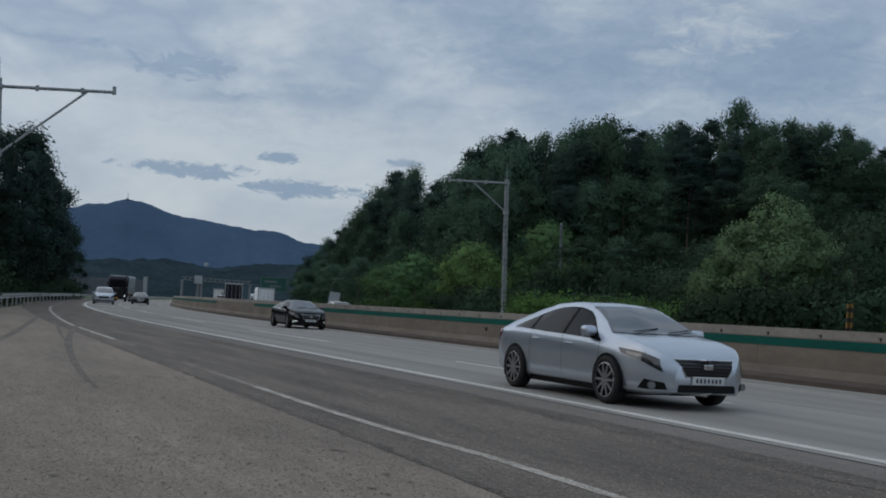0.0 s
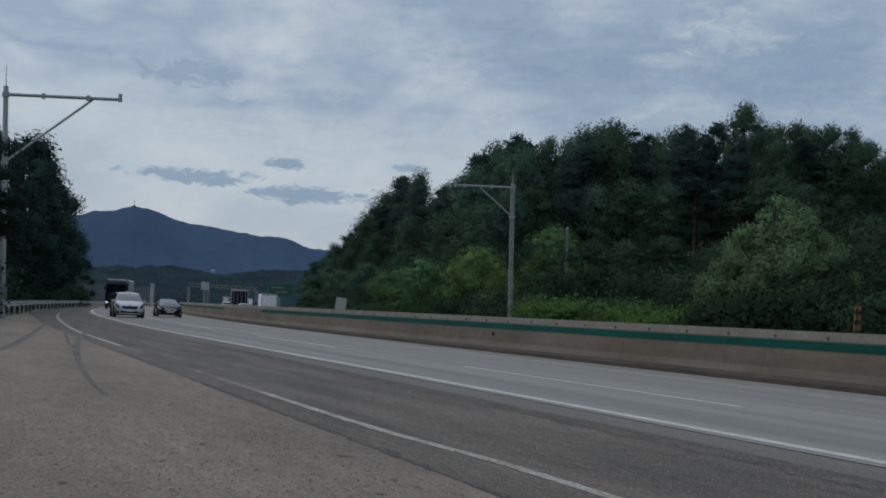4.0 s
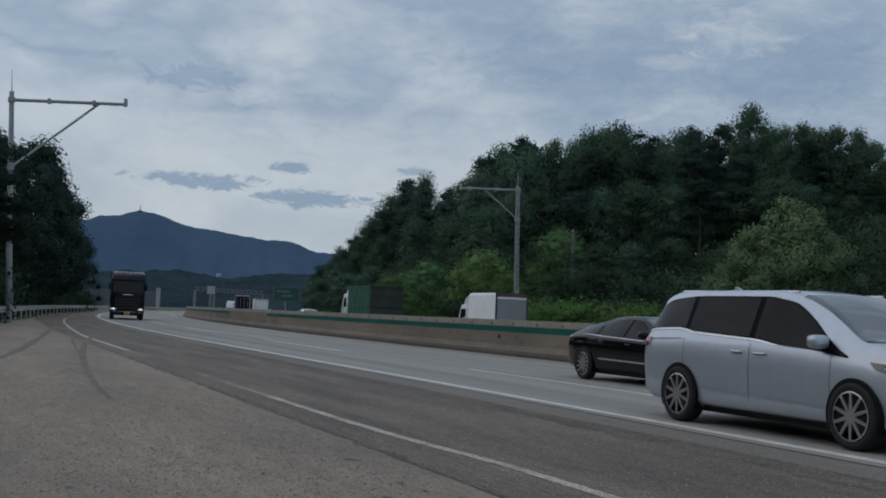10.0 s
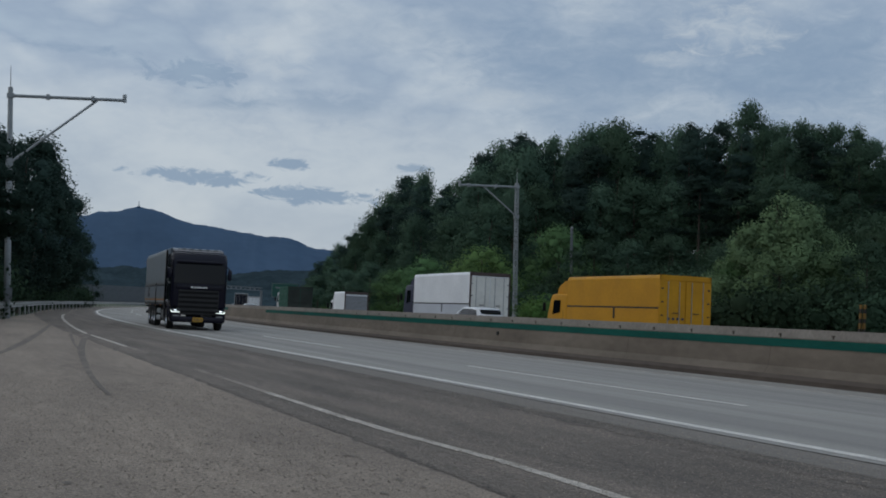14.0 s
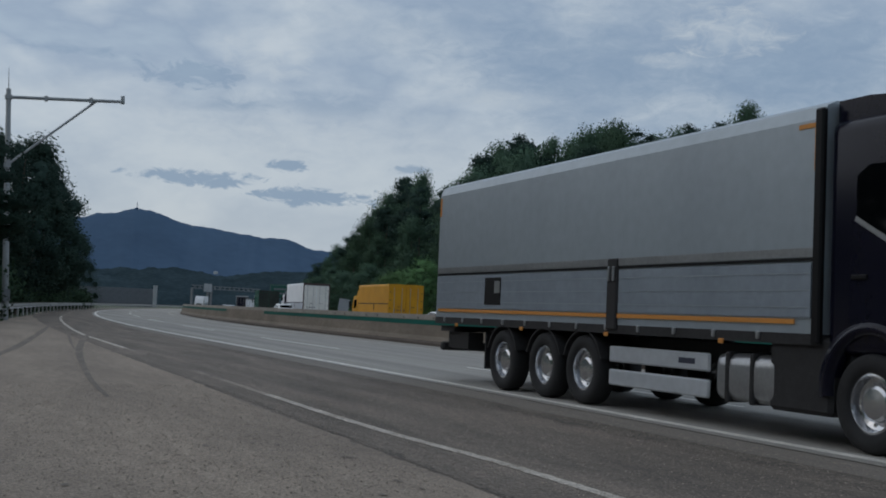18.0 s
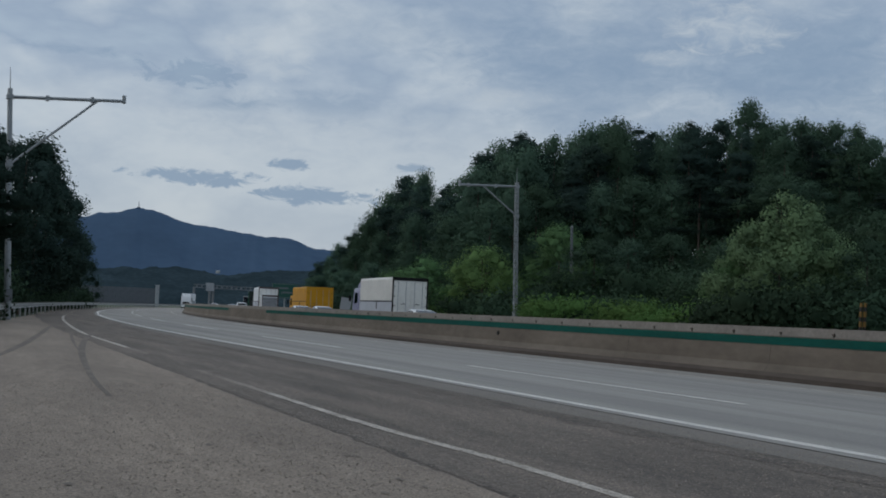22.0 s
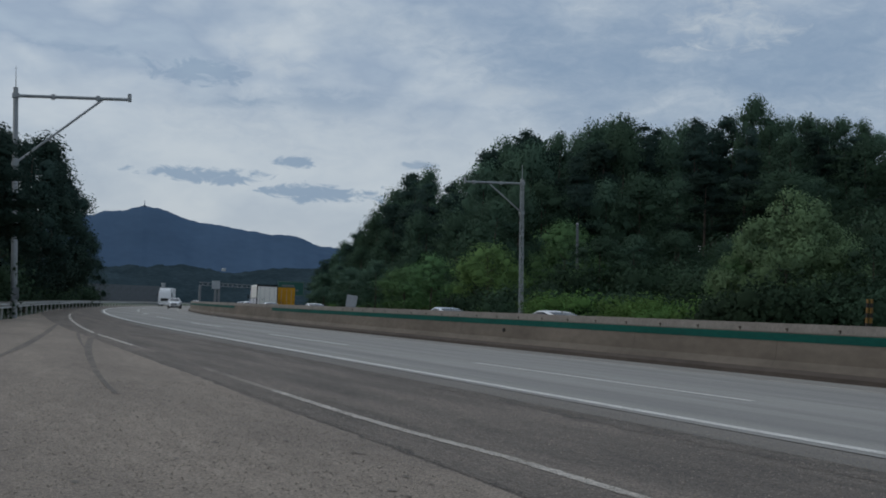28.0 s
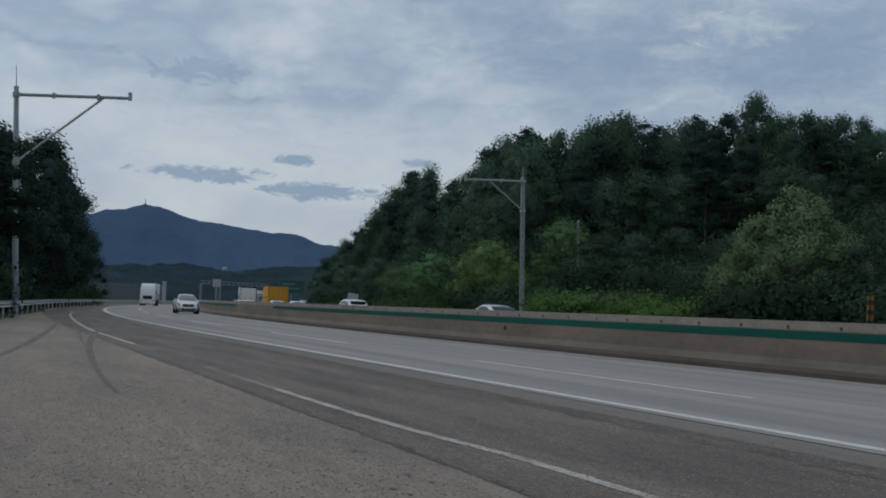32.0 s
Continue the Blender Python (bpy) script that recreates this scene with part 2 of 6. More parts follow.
# ---- road line ----
def road(s, lat):
    """Place on the road: metres along its line, metres to its right. Returns x, y and the line's turn to the right."""
    if s <= 40:
        x, y, h = 0.0, s, 0.0
    elif s <= 170:
        h = (s - 40) / 650
        x, y = 650 * (1 - math.cos(h)), 40 + 650 * math.sin(h)
    else:
        h = 0.2 + (s - 170) / 1200
        x = 650 * (1 - math.cos(0.2)) + 1200 * (math.cos(0.2) - math.cos(h))
        y = 40 + 650 * math.sin(0.2) + 1200 * (math.sin(h) - math.sin(0.2))
    return x + lat * math.cos(h), y - lat * math.sin(h), h


def mesh(name, verts, faces, mat, smooth=False):
    me = bpy.data.meshes.new(name)
    me.from_pydata([tuple(v) for v in verts], [], faces)
    for mm in (mat if isinstance(mat, (list, tuple)) else [mat]):
        me.materials.append(mm)
    if smooth:
        me.polygons.foreach_set("use_smooth", [True] * len(me.polygons))
    me.update()
    return me


def thing(name, label, category, group="", kind="", at=None):
    e = new(name)
    e.empty_display_size = 0.2
    if at is not None:
        e.matrix_basis = at
    return tagged(e, label, category, group, kind)


def part(name, bm, mat, parent=None, label="", smooth=False, at=None):
    """Links a bmesh (or a mesh) as one mesh object under a thing or a part."""
    if isinstance(bm, bmesh.types.BMesh):
        me = bpy.data.meshes.new(name)
        bm.to_mesh(me)
        bm.free()
        me.materials.append(mat)
        if smooth:
            me.polygons.foreach_set("use_smooth", [True] * len(me.polygons))
    else:
        me = bm
    ob = new(name, me)
    if parent is not None:
        ob.parent = parent
    if at is not None:
        ob.matrix_basis = at
    if label:
        ob["label"] = label
    return ob


def stations(s0, s1):
    """Steps along the road: fine where it bends."""
    out, s = [], s0
    while s < s1:
        out.append(s)
        s += 4.0 if -20 <= s < 260 else 20.0
    return out + [s1]


def ribbon(name, s0, s1, l0, l1, z, mat, thick=0.0, step=0.0):
    """A strip of paving along the road between two lateral offsets (numbers or functions of s)."""
    f0 = l0 if callable(l0) else (lambda s: l0)
    f1 = l1 if callable(l1) else (lambda s: l1)
    vs, fs = [], []
    ss = [s0 + step * i for i in range(int((s1 - s0) / step) + 1)] if step else stations(s0, s1)
    for s in ss:
        for l, zz in ((f0(s), z - thick), (f0(s), z), (f1(s), z), (f1(s), z - thick)):
            x, y, _ = road(s, l)
            vs.append((x, y, zz))
    for i in range(len(ss) - 1):
        a, b = 4 * i, 4 * i + 4
        fs.append((a + 1, a + 2, b + 2, b + 1))
        if thick:
            fs += [(a, a + 1, b + 1, b), (a + 2, a + 3, b + 3, b + 2)]
    if thick:
        fs += [(0, 3, 2, 1), tuple(4 * (len(ss) - 1) + k for k in (0, 1, 2, 3))]
    return new(name, mesh(name, vs, fs, mat))


def rail_lat(s):
    """The guard rail's offset: it closes up to the carriageway past the lay-by."""
    return np.interp(s, [-60, 20, 56, 75, 103, 136, 180, 260], [-9.0, -4.5, 1.2, 2.6, 4.0, 5.3, 5.9, 6.0])


def profile_run(name, prof, s0, s1, lat, mat, closed=True):
    """Sweeps a cross-section (offset, height) along the road."""
    vs, fs = [], []
    ss = stations(s0, s1)
    n = len(prof)
    for s in ss:
        for dl, z in prof:
            x, y, _ = road(s, (lat(s) if callable(lat) else lat) + dl)
            vs.append((x, y, z))
    for i in range(len(ss) - 1):
        for k in range(n if closed else n - 1):
            a, b = i * n + k, i * n + (k + 1) % n
            fs.append((a, a + n, b + n, b))
    if closed:
        fs += [tuple(range(n)), tuple(reversed([(len(ss) - 1) * n + k for k in range(n)]))]
    return mesh(name, vs, fs, mat)


# ---- ground ----
def ground_z(x, y):
    """Height of the land: flat along the road, a wooded hill beyond the far carriageway."""
    s = y
    off = x - road(min(max(s, -400), 900), 0)[0]
    z = -0.06
    if off > 36:
        d = off - 36
        z += 15.0 * (1 - math.exp(-(d / 40) ** 2)) * math.exp(-((y - 75) / 170) ** 2)
    if off < -2:
        z -= 0.25 * min(1, (-2 - off) / 6)
    return z


def build_ground():
    xs = sorted(set([-3500, -2000, -1000, -500, -250, -120] + list(range(-60, 200, 5)) + [220, 260, 320, 420, 600, 1000, 2000, 3500]))
    ys = sorted(set([-3000, -1500, -700, -300, -150] + list(range(-80, 400, 6)) + [450, 520, 620, 760, 1000, 1500, 2500, 4000]))
    vs = [(x, y, ground_z(x, y)) for y in ys for x in xs]
    w = len(xs)
    fs = [(j * w + i, j * w + i + 1, (j + 1) * w + i + 1, (j + 1) * w + i) for j in range(len(ys) - 1) for i in range(w - 1)]
    tagged(new("ground", mesh("ground", vs, fs, M_GRASS, True)), "grassy land rising to a wooded hill", "ground", kind="structure")


build_ground()
DASH_LAT, BAR_LAT = 11.0, 16.8


def edge_lat(s):
    """The edge line's offset: the hard shoulder is a little wider beside the lay-by."""
    return float(np.interp(s, [0, 20, 32, 60], [8.04, 8.01, 7.92, 7.75]))


def ragged(s):
    """The broken edge of the lay-by's surface."""
    return 3.36 + .07 * noise.fractal(Vector((s * 2.2, 3.0, 0)), 0.6, 2.0, 6) + .05 * noise.noise(Vector((s * .25, 8.0, 0)))


tagged(ribbon("layby", -80, 110, rail_lat, 3.2, -0.0055, M_LAYBY, 0.2), "worn pale asphalt of the lay-by", "pavement", kind="structure")
tagged(ribbon("layby_margin", -4, 70, 3.12, ragged, -0.004, M_LAYBY, 0.0, 0.12), "ragged worn edge of the lay-by", "pavement", kind="structure")
tagged(ribbon("shoulder", -300, 900, 3.19, lambda s: edge_lat(s) - .3, -0.008, M_ASPHALT, 0.2), "dark asphalt hard shoulder", "road", kind="structure")
tagged(ribbon("carriageway", -300, 900, lambda s: edge_lat(s) - .3, 16.9, 0.0, M_CONCRETE, 0.2), "pale concrete carriageway with two lanes", "road", kind="structure")
tagged(ribbon("far_carriageway", -300, 900, 17.2, 33.0, 0.0, M_CONCRETE, 0.2), "pale concrete carriageway beyond the barrier", "road", kind="structure")
tagged(ribbon("edge_line", -300, 900, lambda s: edge_lat(s) - .09, lambda s: edge_lat(s) + .09, 0.004, M_LINE), "white painted edge line", "road marking", kind="structure")


def worn_lat(s):
    """The old line's offset: it swings out to the edge of the lay-by past the bend."""
    return float(np.interp(s, [5, 8.5, 10.5, 12.5, 40, 46, 57, 79, 100], [4.2, 4.16, 4.0, 3.95, 3.9, 4.06, 4.4, 4.97, 5.6]))


for s0, s1, mt, half in ((-40, 15.4, M_LINE_WORN, .07), (15.4, 20.6, M_LINE_FAINT, .07), (26.5, 30, M_LINE_FAINT, .09), (30, 84, M_LINE_WORN, .085), (84, 160, M_LINE_FAINT, .06)):
    wear = lambda s, sg: worn_lat(s) + sg * half * (.88 + .22 * noise.fractal(Vector((s * 5.0, sg * 5.0, 1.0)), 0.6, 2.0, 6))
    tagged(ribbon("shoulder_line", s0, s1, lambda s: wear(s, -1), lambda s: wear(s, 1), -0.0035, mt, 0.0, .07), "worn white line along the lay-by", "road marking", kind="structure")
# smooth strip beside the concrete and a pitted track next to it
tagged(ribbon("edge_strip", -40, 60, lambda s: 7.02 + .05 * noise.noise(Vector((s * .4, 2.0, 0))), lambda s: edge_lat(s) - .3, -0.004, M_STRIP, 0.0, .25), "smooth dark strip beside the concrete", "road", kind="structure")
tagged(ribbon("pitted_track", -20, 34, lambda s: 6.55 + .22 * noise.fractal(Vector((s * .9, 4.0, 0)), 0.7, 2.0, 6), 7.12, -0.0052, M_PITTED, 0.0, .1), "pitted dark track along the hard shoulder", "road", kind="structure")
tagged(ribbon("broken_edge", -4, 26, lambda s: 3.40 + .05 * noise.fractal(Vector((s * 2.2, 3.0, 0)), 0.6, 2.0, 6), lambda s: 3.47 + .10 * noise.fractal(Vector((s * 1.7, 6.0, 0)), 0.7, 2.0, 6), -0.0048, M_PITTED, 0.0, .1), "dark broken edge between lay-by and shoulder", "road", kind="structure")
for k in range(-6, 22):
    s0 = 14.1 + 20 * k
    tagged(ribbon("lane_dash", s0, s0 + 10.2, DASH_LAT - 0.07, DASH_LAT + 0.07, 0.006, M_LINE), "white painted lane dash", "road marking", "lane dashes", "structure")

for k in range(-6, 12):
    s0 = 14.1 + 20 * k
    tagged(ribbon("far_lane_dash", s0, s0 + 10.2, 25.6, 25.75, 0.006, M_LINE), "white painted lane dash", "road marking", "far lane dashes", "structure")
tagged(ribbon("inner_line", -300, 900, 15.35, 15.5, 0.006, M_LINE_WORN), "worn line along the barrier", "road marking", kind="structure")


def smear(name, xs, ys, half, label):
    """A tyre mark drawn along a bent line on the lay-by."""
    n, vs, fs = 40, [], []
    for i in range(n + 1):
        y = ys[0] + (ys[-1] - ys[0]) * i / n
        x = float(np.mean([np.interp(y + d, ys, xs) for d in (-2, -1, 0, 1, 2)]))
        w = half * min(1, .35 + 2.5 * i / n, .35 + 2.5 * (n - i) / n)
        vs += [(x - w, y, 0.001), (x + w, y, 0.001)]
    fs = [(2 * i, 2 * i + 1, 2 * i + 3, 2 * i + 2) for i in range(n)]
    return tagged(new(name, mesh(name, vs, fs, M_TAR)), label, "tyre mark", kind="structure")


smear("tyre_mark", [1.72, 1.77, 1.91, 2.17, 2.56, 3.4, 4.41, 6.16, 8.2], [14.5, 16.3, 18.8, 22.5, 27.4, 35.3, 43, 55.2, 68], .085, "dark curved tyre mark on the lay-by")
smear("tyre_mark_thin", [2.5, 2.9, 3.44, 4.46], [27.6, 33.5, 40.7, 57], .05, "thin dark tyre mark on the lay-by")
smear("tyre_mark_faint", [0.2, 0.74, 1.41, 2.3, 3.65], [20.5, 24.4, 29.8, 38.4, 52.7], .10, "faint curved tyre mark on the lay-by")


def stain(x, y, rx, ry, seed):
    """A dark spot with an uneven rim on the paving."""
    rim = []
    for i in range(26):
        a = 2 * math.pi * i / 26
        r = 1 + .55 * noise.noise(Vector((math.cos(a) * 1.6 + seed * 7.1, math.sin(a) * 1.6, seed)))
        rim.append((x + rx * r * math.cos(a), y + ry * r * math.sin(a), 0.0008))
    tagged(new("oil_stain", mesh("oil_stain", rim, [tuple(range(26))], M_TAR)), "small dark oil spot on the paving", "stain", "oil spots", "structure")


spots = random.Random(5)
for i in range(46):
    yy = spots.uniform(4.6, 19)
    stain(spots.uniform(-.05 * yy + .4, 3.1), yy, spots.uniform(.008, .03), spots.uniform(.015, .07), i)
# hairline cracks across the hard shoulder
for i, s0 in enumerate((13.6, 27.0, 38.0)):
    pts = [(4.2 + 3.3 * j / 40, s0 + .5 * noise.fractal(Vector((j * .11, i * 4.0, 0)), 0.8, 2.0, 5)) for j in range(41)]
    vs = [q for l, s in pts for q in ((*road(s - .008, l)[:2], -.004), (*road(s + .012, l)[:2], -.004))]
    tagged(new("crack", mesh("crack", vs, [(2 * j, 2 * j + 2, 2 * j + 3, 2 * j + 1) for j in range(40)], M_STAIN)), "thin dark crack across the hard shoulder", "crack", "shoulder cracks", "structure")
# sealed seam between shoulder and concrete
tagged(ribbon("seam", -60, 300, lambda s: edge_lat(s) - .312, lambda s: edge_lat(s) - .294, 0.003, M_STAIN), "dark sealed seam along the concrete", "seam", kind="structure")



# loose grit lying on the paving near the camera
M_GRIT = material("grit", (0.33, 0.28, 0.225), 0.9, vary=0.1, scale=3.0, island=0.45)


def grit(count, lat0, lat1, near, far, big, label):
    rng = random.Random(count)
    vs, fs = [], []
    for _ in range(count):
        y = near + (far - near) * rng.random() ** 1.25
        x = rng.uniform(lat0, lat1)
        r = big * rng.uniform(.35, 1.0) ** 1.5
        a, k = rng.uniform(0, 6.28), len(vs)
        for i in range(4):
            q = r * rng.uniform(.7, 1.2)
            vs.append((x + q * math.cos(a + 1.571 * i), y + q * math.sin(a + 1.571 * i), -.004))
        vs.append((x + rng.uniform(-.3, .3) * r, y + rng.uniform(-.3, .3) * r, -.004 + r * rng.uniform(.5, .95)))
        fs += [(k + i, k + (i + 1) % 4, k + 4) for i in range(4)]
    tagged(new("loose_grit", mesh("loose_grit", vs, fs, M_GRIT)), label, "grit", kind="stuff")


grit(19000, -.6, 3.35, 3.6, 17, .012, "loose grit on the worn lay-by")
grit(15000, 3.4, 7.6, 3.6, 16, .010, "loose grit on the hard shoulder")

# median barrier: battered concrete wall with a green band
BAR = [(0, 0), (0.0, 0.09), (0.20, 0.36), (0.30, 1.2), (0.58, 1.2), (0.68, 0.36), (0.88, 0.09), (0.88, 0)]
barrier = thing("median_barrier", "concrete median barrier with a green painted band", "barrier", kind="structure")
part("wall", profile_run("wall", BAR, -300, 900, BAR_LAT, M_BARRIER), None, barrier)
part("foot", profile_run("foot", [(-0.012, 0.0), (-0.012, 0.10), (0.055, 0.19)], -300, 900, BAR_LAT, M_BARFOOT, False), None, barrier, "dirty foot of the wall")
part("cap", profile_run("cap", [(0.268, 1.005), (0.290, 1.206), (0.59, 1.206)], -300, 900, BAR_LAT, M_BARTOP, False), None, barrier, "paler top of the wall")
part("green_band", profile_run("green_band", [(0.242, 0.80), (0.264, 0.985)], -300, 72, BAR_LAT, M_GREEN, False), None, barrier, "dark green painted band")
part("green_band", profile_run("green_band", [(0.242, 0.80), (0.264, 0.985)], 88, 400, BAR_LAT, M_GREEN, False), None, barrier, "dark green painted band")

# construction joints in the barrier
joint = bpy.data.meshes.new("joint")
jb = bmesh.new()
for (a0, z0), (a1, z1) in zip([(-.013, .0), (.0, .09), (.20, .36), (.30, 1.2)], [(.0, .09), (.20, .36), (.30, 1.2), (.58, 1.2)]):
    q = [jb.verts.new((a - .004, yy, z + .004)) for a, z, yy in ((a0, z0, -.008), (a0, z0, .008), (a1, z1, .008), (a1, z1, -.008))]
    jb.faces.new(q)
jb.to_mesh(joint)
jb.free()
joint.materials.append(M_BARFOOT)
for k in range(24):
    x, y, h = road(9 + 6.0 * k, BAR_LAT)
    part("joint", joint, None, barrier, "thin joint in the concrete", at=pose(x, y, 0, 0, 0, -math.degrees(h)))

# ---- distance: mountain and far woods ----
def polar(az, r):
    a = radians(az)
    return r * math.sin(a), r * math.cos(a)


def ridge(name, stops, r, depth, mat, rough, wave, label, step=0.12):
    """A long hill seen over stops of azimuth and elevation, with real depth behind its crest."""
    az0, az1 = stops[0][0], stops[-1][0]
    n = int((az1 - az0) / step)
    rows = []
    prof = [(-0.5, 0.0), (-0.42, 0.2), (-0.32, 0.42), (-0.22, 0.62), (-0.12, 0.82), (-0.05, 0.95), (0, 1.0), (0.25, 0.7), (0.6, 0.0)]
    for k, (fr, fh) in enumerate(prof):
        row = []
        for i in range(n + 1):
            az = az0 + (az1 - az0) * i / n
            el = np.interp(az, [a for a, _ in stops], [e for _, e in stops])
            rr = r + depth * fr
            hgt = r * math.tan(radians(el)) * fh
            x, y = polar(az, rr)
            hgt += noise.fractal(Vector((x * wave, y * wave, 0)), 0.6, 2.0, 5) * rough * (1.0 if 0 < k < len(prof) - 1 else 0.2)
            row.append((x, y, max(hgt, -2) - 0.5))
        rows.append(row)
    vs = [v for row in rows for v in row]
    w = n + 1
    fs = [(k * w + i, k * w + i + 1, (k + 1) * w + i + 1, (k + 1) * w + i) for k in range(len(rows) - 1) for i in range(w - 1)]
    return tagged(new(name, mesh(name, vs, fs, mat, True)), label, "mountain", kind="structure")


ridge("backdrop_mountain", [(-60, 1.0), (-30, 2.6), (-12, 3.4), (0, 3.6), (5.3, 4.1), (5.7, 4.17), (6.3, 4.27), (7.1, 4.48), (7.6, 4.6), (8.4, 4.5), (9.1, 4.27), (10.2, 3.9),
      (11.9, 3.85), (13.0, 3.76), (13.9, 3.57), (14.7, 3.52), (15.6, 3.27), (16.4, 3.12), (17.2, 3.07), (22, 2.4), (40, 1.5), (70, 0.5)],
      3000, 900, M_MOUNTAIN, 9, 0.006, "forested mountain tinted haze blue, with a mast on its top")
ridge("backdrop_woods", [(-40, 1.5), (0, 1.6), (5.9, 1.62), (7.4, 1.75), (8.7, 1.88), (9.8, 1.8), (12, 1.64), (13.4, 1.8), (15.3, 2.05), (18, 1.9), (30, 1.5), (60, 1)], 900, 300, M_FARWOOD, 2.4, 0.035, "dark far wooded hills, tinted blue-grey with haze", 0.08)


# ---- trees ----
def leaf_material(name, color, second, rough=0.7, through_=0.28):
    """A leaf surface that lets part of the light through."""
    mt = material(name, color, rough, vary=0.16, scale=0.35, second=second, spec=0.03, island=0.06, tree=0.3)
    nt = mt.node_tree
    p, out = nt.nodes["Principled BSDF"], nt.nodes["Material Output"]
    thin, both = nt.nodes.new("ShaderNodeBsdfTranslucent"), nt.nodes.new("ShaderNodeMixShader")
    nt.links.new(p.inputs["Base Color"].links[0].from_socket, thin.inputs["Color"])
    both.inputs[0].default_value = through_
    nt.links.new(p.outputs[0], both.inputs[1])
    nt.links.new(thin.outputs[0], both.inputs[2])
    nt.links.new(both.outputs[0], out.inputs["Surface"])
    return mt


M_LEAF_DARK = leaf_material("leaf_dark", (0.078, 0.134, 0.084), (0.050, 0.088, 0.062))
M_LEAF_PINE = leaf_material("leaf_pine", (0.042, 0.072, 0.056), (0.028, 0.050, 0.043))
M_LEAF_MID = leaf_material("leaf_mid", (0.128, 0.226, 0.094), (0.082, 0.150, 0.068))
M_LEAF_WILLOW = leaf_material("leaf_willow", (0.185, 0.272, 0.135), (0.115, 0.178, 0.094))
M_LEAF_BRIGHT = leaf_material("leaf_bright", (0.122, 0.222, 0.062), (0.072, 0.140, 0.046))
M_LEAF_DOME = leaf_material("leaf_yellowish", (0.195, 0.325, 0.110), (0.125, 0.220, 0.082))
M_LEAF_BUSH = leaf_material("leaf_bush", (0.050, 0.086, 0.048), (0.032, 0.056, 0.036))
M_BARK = material("bark", (0.09, 0.07, 0.055), 0.9, vary=0.25, scale=3, bump=0.8, bump_scale=20)


def trunk_mesh(rng, h, r, limbs, lo, hi, reach):
    """A tapered, slightly bent trunk with limbs."""
    vs, fs = [], []

    def tube(pts, radii, n=7):
        base = len(vs)
        for p, rr in zip(pts, radii):
            for k in range(n):
                a = 2 * math.pi * k / n
                vs.append((p[0] + rr * math.cos(a), p[1] + rr * math.sin(a), p[2]))
        for i in range(len(pts) - 1):
            for k in range(n):
                a, b = base + i * n + k, base + i * n + (k + 1) % n
                fs.append((a, b, b + n, a + n))

    bend = (rng.uniform(-.05, .05) * h, rng.uniform(-.05, .05) * h)
    line = [(bend[0] * (i / 6) ** 2, bend[1] * (i / 6) ** 2, h * i / 6 - 0.3 * (i == 0)) for i in range(7)]
    tube(line, [r * (1.25 - 0.25 * min(i, 1)) * (1 - 0.14 * i) for i in range(7)])
    for _ in range(limbs):
        t = rng.uniform(lo, hi)
        i = min(5, int(t * 6))
        p = line[i]
        a, ln = rng.uniform(0, 6.28), reach * rng.uniform(.6, 1) * (1.15 - t)
        q = (p[0] + ln * math.cos(a), p[1] + ln * math.sin(a), p[2] + ln * rng.uniform(.3, .8))
        m_ = ((p[0] + q[0]) / 2, (p[1] + q[1]) / 2, (p[2] + q[2]) / 2 - 0.06 * ln)
        tube([p, m_, q], [r * .4, r * .28, r * .1], 5)
    return vs, fs


def leaf_cloud(rng, clumps, per, leaf, droop=0.0, heart=.34):
    """Leaf sprays: small bent quads over clumps given as (centre, radii), shaded with the roundness of their clump. Returns vertices, faces and normals."""
    vs, fs, ns = [], [], []
    core = bmesh.new()
    bmesh.ops.create_icosphere(core, subdivisions=1, radius=1.0)
    ball, tris = [v.co.copy() for v in core.verts], [tuple(v.index for v in f.verts) for f in core.faces]
    core.free()
    mid = Vector([sum(c[0][k] for c in clumps) / len(clumps) for k in range(3)])
    for (cx, cy, cz), (rx, ry, rz) in clumps:
        away = (Vector((cx, cy, cz)) - mid).normalized()
        base = len(vs)
        for n in ball:
            k = heart * rng.uniform(.75, 1.25)
            vs.append(Vector((cx + rx * n.x * k, cy + ry * n.y * k, cz + rz * n.z * k)))
            ns.append((n * .3 + away * .9).normalized())
        fs += [tuple(base + j for j in f) for f in tris]
        for _ in range(per):
            u, v = rng.uniform(-1, 1), rng.uniform(0, 6.283)
            w = math.sqrt(1 - u * u)
            k = rng.uniform(.45, 1.05) if rng.random() < .82 else rng.uniform(1.0, 1.2)
            n = Vector((w * math.cos(v), w * math.sin(v), u))
            p = Vector((cx + rx * n.x * k, cy + ry * n.y * k, cz + rz * n.z * k))
            q = Vector((n.x + rng.uniform(-.7, .7), n.y + rng.uniform(-.7, .7), n.z + rng.uniform(-.5, .7))).normalized()
            d = q.cross(Vector((rng.uniform(-1, 1), rng.uniform(-1, 1), rng.uniform(-1, 1)))).normalized()
            d = (d - Vector((0, 0, droop))).normalized()
            sd = d.cross(q).normalized()
            l, b = leaf * rng.uniform(.7, 1.4), leaf * rng.uniform(.35, .6)
            up = q * (0.18 * l)
            round_ = (n * .42 + away * .62 + q * .4 + Vector((0, 0, .12))).normalized()
            i = len(vs)
            vs += [p - sd * b * .3, p + d * l * .5 - sd * b + up, p + d * l, p + d * l * .5 + sd * b + up]
            ns += [round_] * 4
            flat = (vs[i + 1] - vs[i]).cross(vs[i + 2] - vs[i])
            fs.append((i, i + 1, i + 2, i + 3) if flat.dot(round_) > 0 else (i + 3, i + 2, i + 1, i))
    return vs, fs, ns


